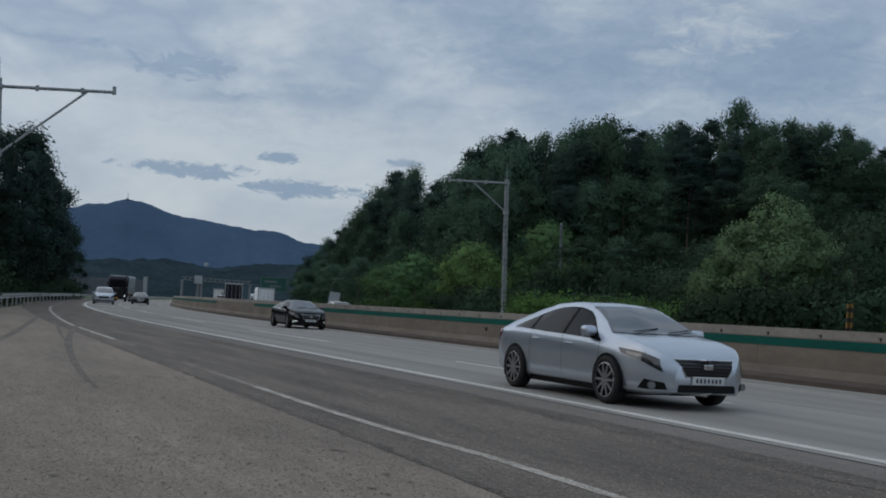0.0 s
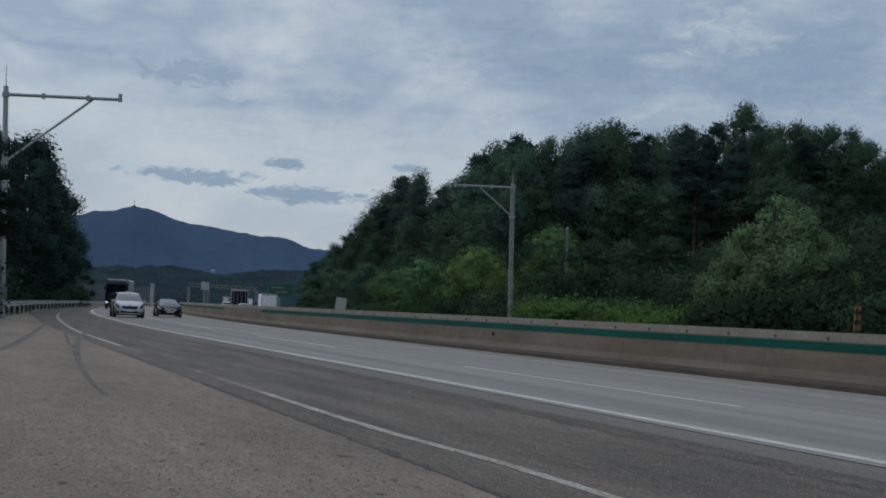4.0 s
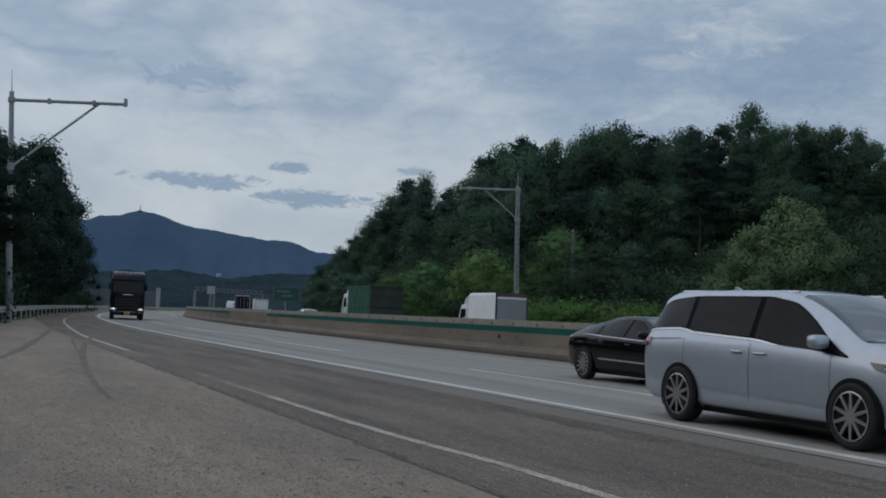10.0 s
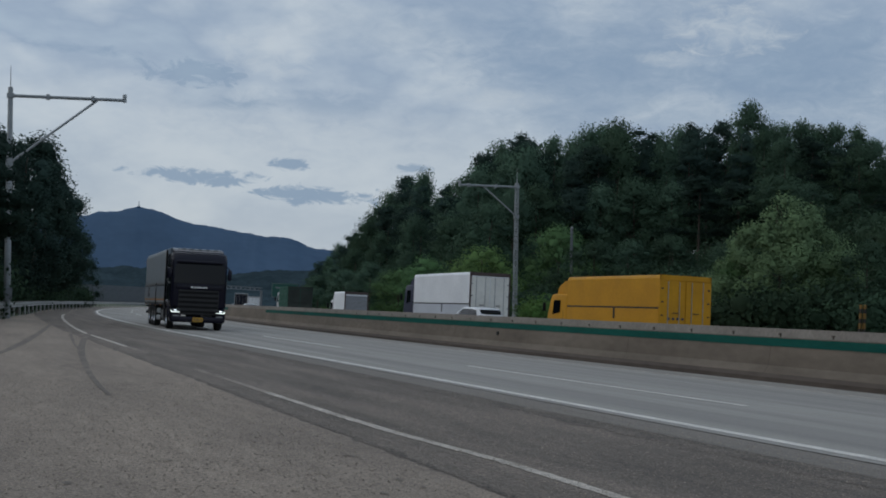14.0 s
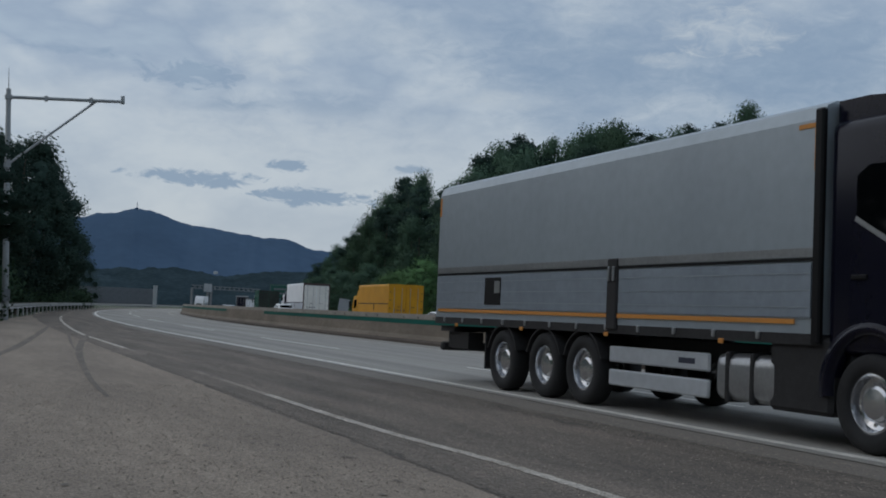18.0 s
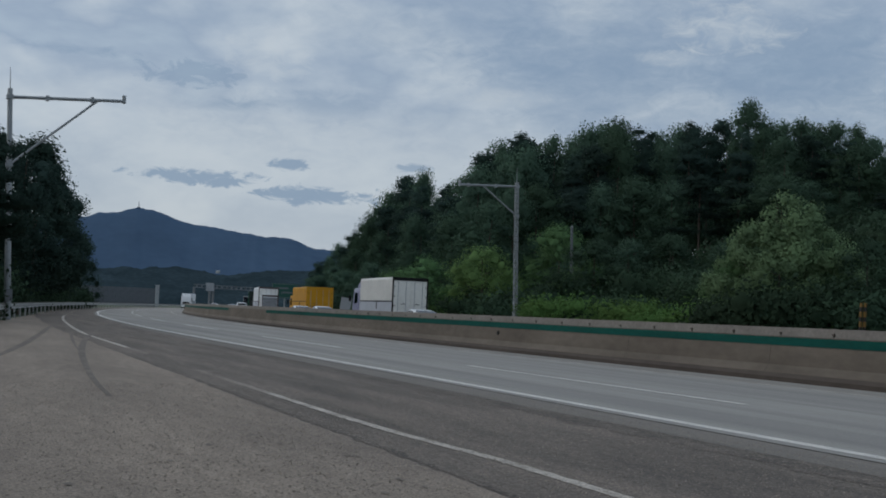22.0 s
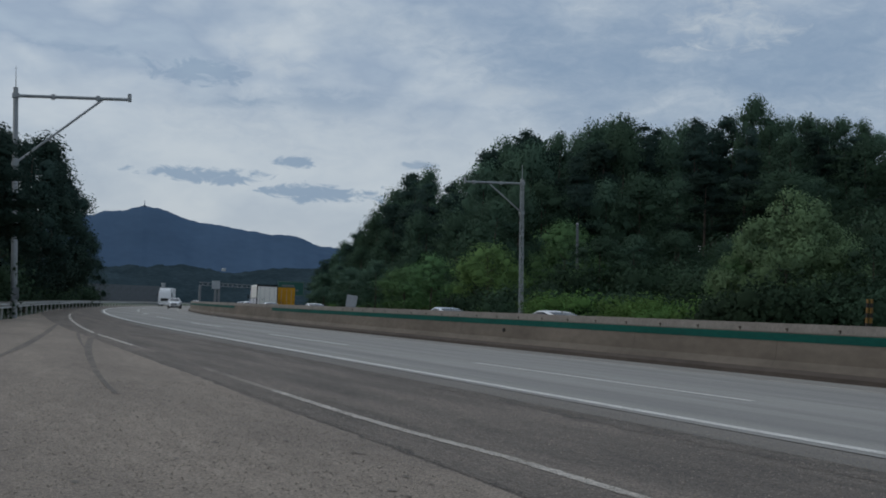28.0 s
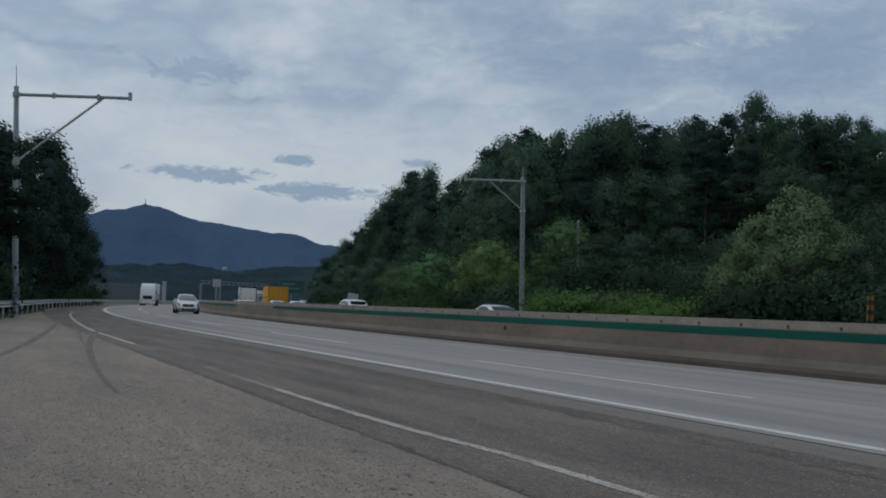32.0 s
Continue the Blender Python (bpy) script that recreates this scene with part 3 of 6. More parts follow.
def lobes(rng, shapes, w):
    """Clumps over the skin of large lobes given as (x, y, z, half width, half height)."""
    out = []
    for x, y, z, a, c in shapes:
        for _ in range(int(8 + 9 * a)):
            u, v = rng.uniform(-.75, 1), rng.uniform(0, 6.283)
            k = math.sqrt(1 - u * u) * rng.uniform(.75, 1)
            r = w * rng.uniform(.75, 1.3)
            out.append(((x + a * k * math.cos(v), y + a * k * math.sin(v), z + c * u), (r, r, r * .85)))
    return out


def clumps_for(kind, rng, h, w):
    out = []
    if kind == "broad":
        for _ in range(46):
            t = rng.random() ** .8
            z = h * (.22 + .74 * t)
            rad = w * .5 * (math.sin(math.pi * min(1, .22 + .8 * t)) ** .7)
            a, k = rng.uniform(0, 6.28), rng.uniform(.3, 1) ** .6
            r = w * rng.uniform(.10, .19)
            out.append(((rad * k * math.cos(a), rad * k * math.sin(a), z), (r * 1.15, r * 1.15, r * .8)))
    elif kind == "pine":
        for _ in range(34):
            t = rng.random()
            z = h * (.42 + .55 * t)
            rad = w * .5 * (1.0 - .75 * t) * rng.uniform(.5, 1.15)
            a = rng.uniform(0, 6.28)
            r = w * rng.uniform(.11, .2)
            out.append(((rad * math.cos(a), rad * math.sin(a), z), (r * 1.3, r * 1.3, r * .5)))
    elif kind == "willow":
        out = lobes(rng, [(.4, 0, 6.75, 1.75, 1.45), (-.9, .2, 5.4, 1.8, 1.3), (1.6, .2, 5.2, 1.8, 1.4), (-2.4, -.3, 3.7, 1.6, 1.5), (3.0, -.2, 3.8, 1.7, 1.5), (.2, -1.2, 3.7, 2.2, 1.8),
                           (-3.1, 0, 1.9, 1.3, 1.5), (3.8, .2, 2.0, 1.6, 1.6), (-1.0, -1.6, 1.7, 1.7, 1.4), (1.8, -1.5, 1.8, 1.7, 1.5)], .66)
    elif kind == "dome":
        for _ in range(60):
            a, e = rng.uniform(0, 6.28), math.asin(rng.uniform(-.1, 1))
            k = rng.uniform(.6, 1) ** .5
            r = w * rng.uniform(.09, .15)
            out.append(((w * .40 * k * math.cos(e) * math.cos(a), w * .40 * k * math.cos(e) * math.sin(a), h * (.30 + .58 * k * math.sin(e))), (r * 1.1, r * 1.1, r * .85)))
    elif kind == "poplar":
        for _ in range(52):
            t = rng.random()
            z = h * (.17 + .8 * t)
            rad = w * .5 * (1 - .72 * t ** 1.5) * rng.uniform(.2, 1)
            a = rng.uniform(0, 6.28)
            r = w * rng.uniform(.13, .22)
            out.append(((rad * math.cos(a), rad * math.sin(a), z), (r, r, r * 1.3)))
    else:  # shrub
        for _ in range(18):
            a, k = rng.uniform(0, 6.28), rng.random() ** .5
            r = h * rng.uniform(.2, .36)
            out.append(((w * .42 * k * math.cos(a), w * .42 * k * math.sin(a), h * rng.uniform(.2, .75)), (r * 1.2, r * 1.2, r)))
    return out


PROTOS = {}


def tree_proto(key, kind, h, w, leafmat, per, leaf, droop=0.0, limbs=9, seed=1, heart=.34):
    rng = random.Random(seed)
    v, f = trunk_mesh(rng, h * (.62 if kind == "shrub" else .9), max(.06, h * .016), limbs, .25, .85, w * .42)
    tm = mesh("trunk", v, f, M_BARK, True)
    v, f, nrm = leaf_cloud(rng, clumps_for(kind, rng, h, w), per, leaf, droop, heart)
    cm = mesh("crown", v, f, leafmat, True)
    cm.normals_split_custom_set_from_vertices(nrm)
    PROTOS[key] = (tm, cm, h)


def plant(key, name, x, y, size, label, category, group, turn, lean=0.0, wide=1.0):
    """One tree of a kind, grown to a height, standing on the land."""
    tm, cm, h = PROTOS[key]
    k = size / h
    at = pose(x, y, ground_z(x, y) - 0.05, lean, 0, turn)
    t = thing(name, label, category, group, at=at)
    t.scale = (k * wide, k * wide, k)
    part("trunk", tm, None, t)
    part("crown", cm, None, t)
    return t


for sd in range(3):
    tree_proto(f"broad{sd}", "broad", 12, 8.5, M_LEAF_DARK, 150, .205, seed=10 + sd)
    tree_proto(f"pine{sd}", "pine", 14, 6.5, M_LEAF_PINE, 140, .2, seed=20 + sd, heart=.5)
    tree_proto(f"mid{sd}", "broad", 9, 7.5, M_LEAF_MID, 150, .15, seed=30 + sd)
    tree_proto(f"shrub{sd}", "shrub", 2.5, 3.6, M_LEAF_BRIGHT, 120, .13, limbs=5, seed=40 + sd)
    tree_proto(f"poplar{sd}", "poplar", 13, 5.0, M_LEAF_PINE, 150, .18, seed=50 + sd, heart=.45)
    tree_proto(f"bank{sd}", "broad", 12, 8.5, M_LEAF_DARK, 34, .5, seed=70 + sd)
for sd in range(2):
    tree_proto(f"bush{sd}", "shrub", 2.5, 3.6, M_LEAF_BUSH, 90, .15, limbs=5, seed=95 + sd)
tree_proto("rail_pine", "pine", 14, 6.5, M_LEAF_PINE, 150, .2, seed=91, heart=.55)
tree_proto("willow", "willow", 8.6, 9, M_LEAF_WILLOW, 190, .13, droop=.5, limbs=14, seed=61)
for sd in range(2):
    tree_proto(f"dome{sd}", "dome", 8, 8.5, M_LEAF_DOME, 150, .13, seed=80 + sd)

SKY = [(16.4, 2.2), (17.1, 2.9), (17.6, 3.3), (18.2, 3.8), (18.8, 4.7), (19.3, 5.0), (20.0, 5.8), (20.7, 6.7), (21.4, 7.1), (22.1, 6.7), (22.7, 6.4), (23.5, 6.7), (24.2, 7.7), (25.3, 8.6), (26.0, 9.0),
       (27.2, 9.15), (28.0, 8.85), (28.7, 9.15), (29.9, 9.2), (30.4, 9.65), (31.8, 9.9), (33.4, 9.3), (34.2, 9.9), (35.4, 9.95), (36.7, 9.75), (37.1, 10.45), (37.9, 10.35), (38.5, 10.0), (40.8, 10.0),
       (42.3, 9.5), (43.4, 9.1), (44.1, 8.8), (50, 8.4), (60, 8)]


def skyline(az):
    return np.interp(az, [a for a, _ in SKY], [e for _, e in SKY])


def build_wood():
    rng = random.Random(7)
    # rows from the crest of the wood down to the verge: distance, share of the skyline's height, step in degrees, kinds
    rows = [(190, .55, .7, ("bank",)), (172, .86, .8, ("bank",)), (122, .40, .9, ("bank",)), (150, 1.0, .85, ("pine", "broad")), (140, .7, .9, ("broad",)), (128, .93, 1.1, ("broad", "pine")), (116, .74, 1.5, ("broad", "pine", "broad")), (98, .44, 2.2, ("broad",))]
    for r, share, step, kinds in rows:
        az = 16.6
        while az < 48:
            el = skyline(az)
            rr = r * (1.0 + .9 * max(0, (24 - az) / 8)) * rng.uniform(.96, 1.04)
            x, y = polar(az, rr)
            top = EYE[2] + rr * math.tan(radians(el * share * (rng.uniform(.98, 1.05) if share > .85 else rng.uniform(.93, 1.02))))
            size = top - ground_z(x, y)
            if size > 2.5 and not (r < 105 and 22.5 < az < 30):
                kind = rng.choice(kinds)
                plant(f"{kind}{rng.randrange(3)}", "pine_tree" if kind == "pine" else "broadleaf_tree", x, y, size,
                      "dark green pine on the wooded hill" if kind == "pine" else "dark green broadleaf tree on the wooded hill",
                      "tree", "trees of the wooded hill", rng.uniform(0, 360), rng.uniform(-3, 3), rng.uniform(.8, 1.15) * min(1.5, max(.7, 11 / size)))
            az += step * rng.uniform(.75, 1.3)
    # undergrowth on the slope
    for i in range(120):
        az, rr = rng.uniform(24, 47), rng.uniform(74, 112)
        x, y = polar(az, rr)
        if x - road(y, 0)[0] < 40:
            continue
        plant(f"bush{rng.randrange(2)}", "hillside_bush", x, y, rng.uniform(2.2, 4.6), "dark green bush on the wooded slope", "shrub", "bushes on the slope", rng.uniform(0, 360))
    # dense bright growth right behind the far carriageway
    for i in range(64):
        s = rng.uniform(44, 92)
        off = rng.uniform(36.5, 40.5)
        x, y, _ = road(s, off)
        if 25.6 < math.degrees(math.atan2(x, y)) < 27.3:
            continue
        if i % 4 == 3:
            plant(f"bush{rng.randrange(2)}", "roadside_bush", x, y, rng.uniform(1.6, 3.2), "dark green bush on the road verge", "shrub", "verge bushes", rng.uniform(0, 360), 0, 1.2)
            continue
        plant(f"shrub{rng.randrange(3)}", "roadside_shrub", x, y, rng.uniform(1.0, 3.0), "bright green shrub on the road verge", "shrub", "verge shrubs", rng.uniform(0, 360), 0, 1.25)
    # shrubs on the verge
    for i in range(110):
        s = 28 + 150 * rng.random() ** 1.3
        off = rng.uniform(37.5, 47)
        x, y, _ = road(s, off)
        if 25.6 < math.degrees(math.atan2(x, y)) < 27.3 and off < 42:
            continue
        plant(f"shrub{rng.randrange(3)}", "roadside_shrub", x, y, rng.uniform(.7, 1.9) + .16 * (off - 37.5) * rng.random(), "bright green shrub on the road verge", "shrub", "verge shrubs", rng.uniform(0, 360))


build_wood()


def tree_at(key, name, az, dist, size, label, group="", wide=1.0, turn=0.0):
    x, y = polar(az, dist)
    return plant(key, name, x, y, size, label, "tree", group, turn, 0, wide)


VA = (25.31, 26.36, 28.62, 30.02, 21.95, 20.67)
tree_at("willow", "willow_tree", 39.4, 66, 8.6, "tall grey-green willow with rounded lobes behind the far carriageway", wide=0.98, turn=-39.4)
tree_at("mid2", "verge_tree", 37.3, 67, 5.2, "green bushy tree beside the willow", wide=0.9, turn=80)
tree_at("broad2", "verge_tree", 43.4, 64, 5.6, "green bushy tree beside the willow", wide=1.1)
tree_at("dome0", "verge_tree", VA[0] - .45, 101, 7.9, "rounded yellowish green tree behind the lamp post", "rounded verge trees", 1.0)
tree_at("dome1", "verge_tree", VA[1], 105, 5.2, "rounded green verge tree", "rounded verge trees", 1.0, 70)
tree_at("mid2", "verge_tree", VA[2], 106, 8.6, "green bushy tree behind the lamp post", "rounded verge trees", 1.0, 60)
tree_at("mid0", "verge_tree", VA[3], 96, 5.6, "green bushy tree behind the lamp post", "rounded verge trees", 1.1, 10)
tree_at("mid1", "verge_tree", VA[4], 108, 6.6, "rounded green verge tree", "rounded verge trees", 1.15, 150)
tree_at("mid0", "verge_tree", VA[5], 112, 5.8, "rounded green verge tree", "rounded verge trees", 1.2, 220)
tree_at("broad0", "verge_tree", 19.2, 128, 6.6, "rounded green verge tree", "rounded verge trees", 1.3, 200)
tree_at("broad1", "verge_tree", 17.9, 150, 6.5, "rounded green verge tree", "rounded verge trees", 1.3, 20)
# dark bushes added in front so that the willow's foot reads darker
for i, (az, d, sz) in enumerate(((36.9, 60, 3.0), (38.2, 58.5, 3.9), (39.5, 59, 3.4), (40.6, 58, 4.2), (41.7, 59, 3.8), (42.7, 57, 3.2), (43.7, 57.5, 3.6))):
    tree_at(f"bush{i % 2}", "added_verge_bush", az, d, sz, "dark green bush added to darken the foot of the willow", "bushes below the willow", 1.0, 51 * i)
for az, d, sz in ((0.5, 53, 8.7), (-1.4, 52, 9.6)):
    tree_at(f"rail_pine", "roadside_tree", az, d, sz, "dark green tree in front of the mast", "trees behind the guard rail", 1.1, 90 * az)
for i, (az, d, sz) in enumerate(((-2.2, 66, 10.5), (-0.4, 70, 10.6), (1.3, 78, 11.9), (2.6, 84, 12.4), (3.2, 100, 14.3), (3.9, 122, 15.2), (4.7, 150, 15.2), (5.5, 180, 11), (-4.5, 62, 10), (-7, 60, 10), (-10, 58, 11))):
    tree_at(f"poplar{i % 3}", "roadside_tree", az - 0.35, d, sz, "tall dark green tree behind the guard rail", "trees behind the guard rail", 1.25, 47 * i)


for i in range(34):
    s_ = 50 + 3.4 * i
    x, y, _ = road(s_, float(rail_lat(s_)) - 2.2 - (i % 3) * .5)
    plant(f"bush{i % 2}", "roadside_bush", x, y, 2.2 + .45 * (i % 4), "dark green bush behind the guard rail", "shrub", "bushes behind the guard rail", 67 * i)


def build_belt():
    """The added belt of trees on the bank behind the lay-by, beside and behind the camera."""
    # never in view: these trees darken car reflections and light from this side
    rng = random.Random(19)
    for i in range(46):
        y = -95 + 3.3 * i + rng.uniform(-1, 1)
        x = float(np.interp(y, [-95, 20, 60], [-20, -15, -9])) - rng.uniform(0, 7)
        plant(f"bank{i % 3}", "unseen_bank_tree", x, y, rng.uniform(9, 14), "unseen dark green tree added on the bank behind the lay-by", "tree", "trees on the bank", rng.uniform(0, 360), 0, 1.3)


build_belt()


# ---- poles ----
def bar(bm, a, b, r0, r1=None, n=8):
    """A round bar from a to b."""
    r1 = r0 if r1 is None else r1
    d = Vector(b) - Vector(a)
    q = d.to_track_quat("Z", "Y").to_matrix().to_4x4()
    bmesh.ops.create_cone(bm, cap_ends=True, segments=n, radius1=r0, radius2=r1, depth=d.length, matrix=Matrix.Translation((Vector(a) + Vector(b)) / 2) @ q)
    return bm


def box(bm, c, size, m=None):
    """A box at a centre with full sizes."""
    bmesh.ops.create_cube(bm, size=1.0, matrix=(m or Matrix.Identity(4)) @ Matrix.Translation(c) @ Matrix.Diagonal((*size, 1)))
    return bm


def boxes_(*items, m=None):
    bm = bmesh.new()
    for c, size in items:
        box(bm, c, size, m)
    return bm


def lattice(bm, h, half, step, r):
    """Four chords with zigzag bars between them."""
    cs = [(half, half), (-half, half), (-half, -half), (half, -half)]
    for x, y in cs:
        bar(bm, (x, y, 0), (x * .8, y * .8, h), r * 1.3, n=5)
    n = int(h / step)
    for k in range(n):
        for i in range(4):
            a, b = cs[i], cs[(i + 1) % 4]
            if k % 2:
                a, b = b, a
            f, g = 1 - .2 * k / n, 1 - .2 * (k + 1) / n
            bar(bm, (a[0] * f, a[1] * f, h * k / n), (b[0] * g, b[1] * g, h * (k + 1) / n), r, n=4)
    return bm


def signal_mast(x, y, h, side, lean, drop, low, rise, open_work, label, reach=5.6, hold=4.3):
    t = thing("arm_mast", label, "pole", at=pose(x, y, ground_z(x, y), 0, lean, 0))
    if open_work:
        part("post", lattice(bmesh.new(), h, .12, .4, .026), M_POLE, t, "open lattice post")
    else:
        part("post", bar(bmesh.new(), (0, 0, 0), (0, 0, h), .17, .12, 12), M_POLE, t)
    part("arm", bar(bmesh.new(), (0, 0, h - low), (side * reach, 0, h - low + rise), .085), M_POLE, t)
    part("brace", bar(bmesh.new(), (0, 0, h - drop), (side * hold, 0, h - low + rise * hold / reach), .06), M_POLE, t)
    part("lightning_rod", bar(bmesh.new(), (0, 0, h), (0, 0, h + 1.1), .03, .012, 6), M_POLE, t)
    part("end_cap", bar(bmesh.new(), (side * reach, 0, h - low + rise - .12), (side * reach, 0, h - low + rise + .3), .1), M_POLE, t)
    for k in (1.8, 4.0):
        part("clamp", box(bmesh.new(), (side * k, 0, h - low + rise * k / reach), (.16, .26, .26)), M_POLE, t)
    for z in (h - low, h - drop):
        part("collar", box(bmesh.new(), (0, 0, z), (.34, .34, .22)), M_POLE, t)
    part("base_box", box(bmesh.new(), (.05, -.3, 1.3), (.34, .24, .6)), M_GANTRY, t, "grey switch box")
    return t


signal_mast(*polar(1.95, 61), 11.72, 1, -2.7, 3.85, .42, .13, False, "grey steel mast with a braced arm behind the guard rail")
signal_mast(*polar(26.57, 86), 11.45, -1, -1.5, 2.55, .32, -.1, True, "grey lattice mast with a braced arm on the far verge", 4.75, 2.85)


# ---- guard rail along the lay-by ----
def guard_rail():
    t = thing("guard_rail", "galvanised steel guard rail on posts along the lay-by", "guard rail")
    wave = [(0.0, .52), (-.045, .57), (-.045, .61), (0.0, .66), (0.0, .69), (-.045, .74), (-.045, .78), (0.0, .83)]
    for s0 in range(-40, 320, 40):
        part("beam", profile_run("beam", [(a + .06, z) for a, z in wave] + [(a + .075, z) for a, z in wave[::-1]], s0, s0 + 39.97, rail_lat, M_STEEL), None, t)
    post = bpy.data.meshes.new("post")
    bm = bar(bmesh.new(), (0, 0, -.1), (0, 0, .84), .06, n=8)
    bm.to_mesh(post)
    bm.free()
    post.materials.append(M_STEEL)
    for k in range(90):
        s = -40 + 4 * k
        x, y, _ = road(s, rail_lat(s) - .03)
        part("post", post, None, t, at=pose(x, y, 0))


guard_rail()

# ---- small things on the barrier ----
for k in range(26):
    x, y, h = road(12.2 + 1.7 * k, BAR_LAT + .272)
    d = thing("delineator", "small dark reflector bracket on the barrier", "reflector", "barrier reflectors", at=pose(x, y, 1.06, 0, 0, -math.degrees(h)))
    part("bracket", boxes_(((0, 0, 0), (.025, .04, .08)), ((-.02, 0, .02), (.03, .07, .03))), M_BARFOOT, d)
x, y, h = road(35.3, BAR_LAT + .225)
dr = thing("drain_hole", "small dark drain pipe in the barrier", "drain", at=pose(x, y, .62))
part("pipe", bar(bmesh.new(), (-.03, 0, 0), (.05, 0, 0), .07, n=12), M_BLACK, dr)

# ---- verge posts and far structures ----
for k in (0, 1):
    x, y = polar(43.06 + .18 * k, 51)
    t = thing("marker_post", "yellow and black striped marker post on the verge", "post", "marker posts", at=pose(x, y, ground_z(x, y), 0, 2, 0))
    part("post", boxes_(((0, 0, 1.2), (.09, .09, 2.5))), M_HAZARD, t)
    for j in range(5):
        part("stripe", boxes_(((0, 0, .5 + .42 * j), (.096, .096, .18))), M_BLACK, t, "black stripe")
for az, d, h in ((29.35, 99, 9.2),):
    x, y = polar(az, d)
    t = thing("utility_pole", "slim grey pole among the trees", "pole", "utility poles", at=pose(x, y, ground_z(x, y), 0, -1.5, 0))
    part("shaft", lattice(bmesh.new(), h - ground_z(x, y), .08, .4, .022), M_GANTRY, t, "open lattice shaft")
    part("cap", bar(bmesh.new(), (0, 0, h - ground_z(x, y)), (0, 0, h - ground_z(x, y) + .12), .12, .05, 10), M_POLE, t)


def far_structures():
    # retaining wall beyond the bend
    t = thing("noise_wall", "long grey noise wall beyond the bend", "wall")
    for k in range(16):
        a0, a1 = 2.4 + .4 * k, 2.8 + .4 * k - .004
        p, q = Vector((*polar(a0, 330), 0)), Vector((*polar(a1, 330), 0))
        c = (p + q) / 2
        ang = math.degrees(math.atan2(q.y - p.y, q.x - p.x))
        part("panel", boxes_(((0, 0, 2.5), ((q - p).length, .3, 5.2))), M_WALL, t, at=pose(c.x, c.y, 0, 0, 0, ang))
    x, y = polar(8.75, 320)
    t = thing("white_pillar", "pale pillar beside the noise wall", "pillar", at=pose(x, y, 0))
    part("shaft", boxes_(((0, 0, 2.9), (.9, 1.0, 5.8))), M_SIGNBACK, t)
    part("cap", boxes_(((0, 0, 5.85), (1.1, 1.2, .2))), M_SIGNBACK, t)
    # sign gantry over the road
    a, b = Vector((*polar(10.5, 330), 0)), Vector((*polar(13.8, 350), 0))
    ang = math.degrees(math.atan2(b.y - a.y, b.x - a.x))
    ln = (b - a).length
    t = thing("sign_gantry", "grey overhead sign gantry across the road", "gantry", at=pose(a.x, a.y, 0, 0, 0, ang))
    part("beam", boxes_(((ln / 2, 0, 6.75), (ln, .6, .25)), ((ln / 2, 0, 5.95), (ln, .6, .25)), *[((ln * (k + .5) / 14, 0, 6.35), (.18, .5, .8)) for k in range(14)]), M_GANTRY, t, "open box beam")
    for k in (0, .22, .27, 1):
        part("leg", boxes_(((ln * k, 0, 3), (.5, .5, 6))), M_GANTRY, t)
    part("sign_panel", boxes_(((ln * .2, -.6, 6.25), (3.0, .2, 2.3))), M_SIGNBACK, t, "pale sign panel")
    # green direction sign
    x, y = polar(14.95, 240)
    t = thing("direction_sign", "green direction sign on a post beside the road", "road sign", at=pose(x, y, ground_z(x, y), 0, 0, -15))
    part("panel", boxes_(((0, 0, 4.75), (5.6, .15, 3.1))), M_SIGN, t, "green sign panel")
    part("border", boxes_(((0, -.085, 6.15), (5.4, .02, .1)), ((0, -.085, 3.35), (5.4, .02, .1)), ((-2.65, -.085, 4.75), (.1, .02, 2.7)), ((2.65, -.085, 4.75), (.1, .02, 2.7)), ((-.6, -.085, 5.3), (2.6, .02, .35)), ((.4, -.085, 4.4), (2.4, .02, .35))), M_GANTRY, t)
    part("post", bar(bmesh.new(), (0, .15, -.2), (0, .15, 5.5), .15), M_POLE, t)
    # small board on the verge
    x, y = polar(17.9, 118)
    t = thing("verge_board", "small grey board on a post on the verge", "sign", at=pose(x, y, ground_z(x, y), 0, 0, -20))
    part("board", boxes_(((0, 0, 1.9), (1.1, .06, 1.3)), m=Matrix.Rotation(.12, 4, "Y")), M_SIGNBACK, t)
    part("post", bar(bmesh.new(), (0, .08, -.2), (0, .08, 2.4), .05), M_POLE, t)
    # pale building at the mountain's foot and a mast on its top
    x, y = polar(11.6, 1400)
    t = thing("far_building", "pale distant building at the foot of the mountain", "building", at=pose(x, y, 38, 0, 0, 10))
    part("wall", boxes_(((0, 0, 2.6), (4.0, 4, 2.6))), M_SIGNBACK, t)
    part("roof", plate_roof(4.4, 4.2, 3.9, 1.0), M_SIGNBACK, t)
    x, y = polar(7.65, 2990)
    t = thing("summit_mast", "thin radio mast on the mountain top", "mast", at=pose(x, y, 232))
    # mast and platform share the mountain's painted haze blue
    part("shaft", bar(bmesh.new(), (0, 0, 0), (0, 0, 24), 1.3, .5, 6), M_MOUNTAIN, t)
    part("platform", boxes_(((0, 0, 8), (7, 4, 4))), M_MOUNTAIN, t)


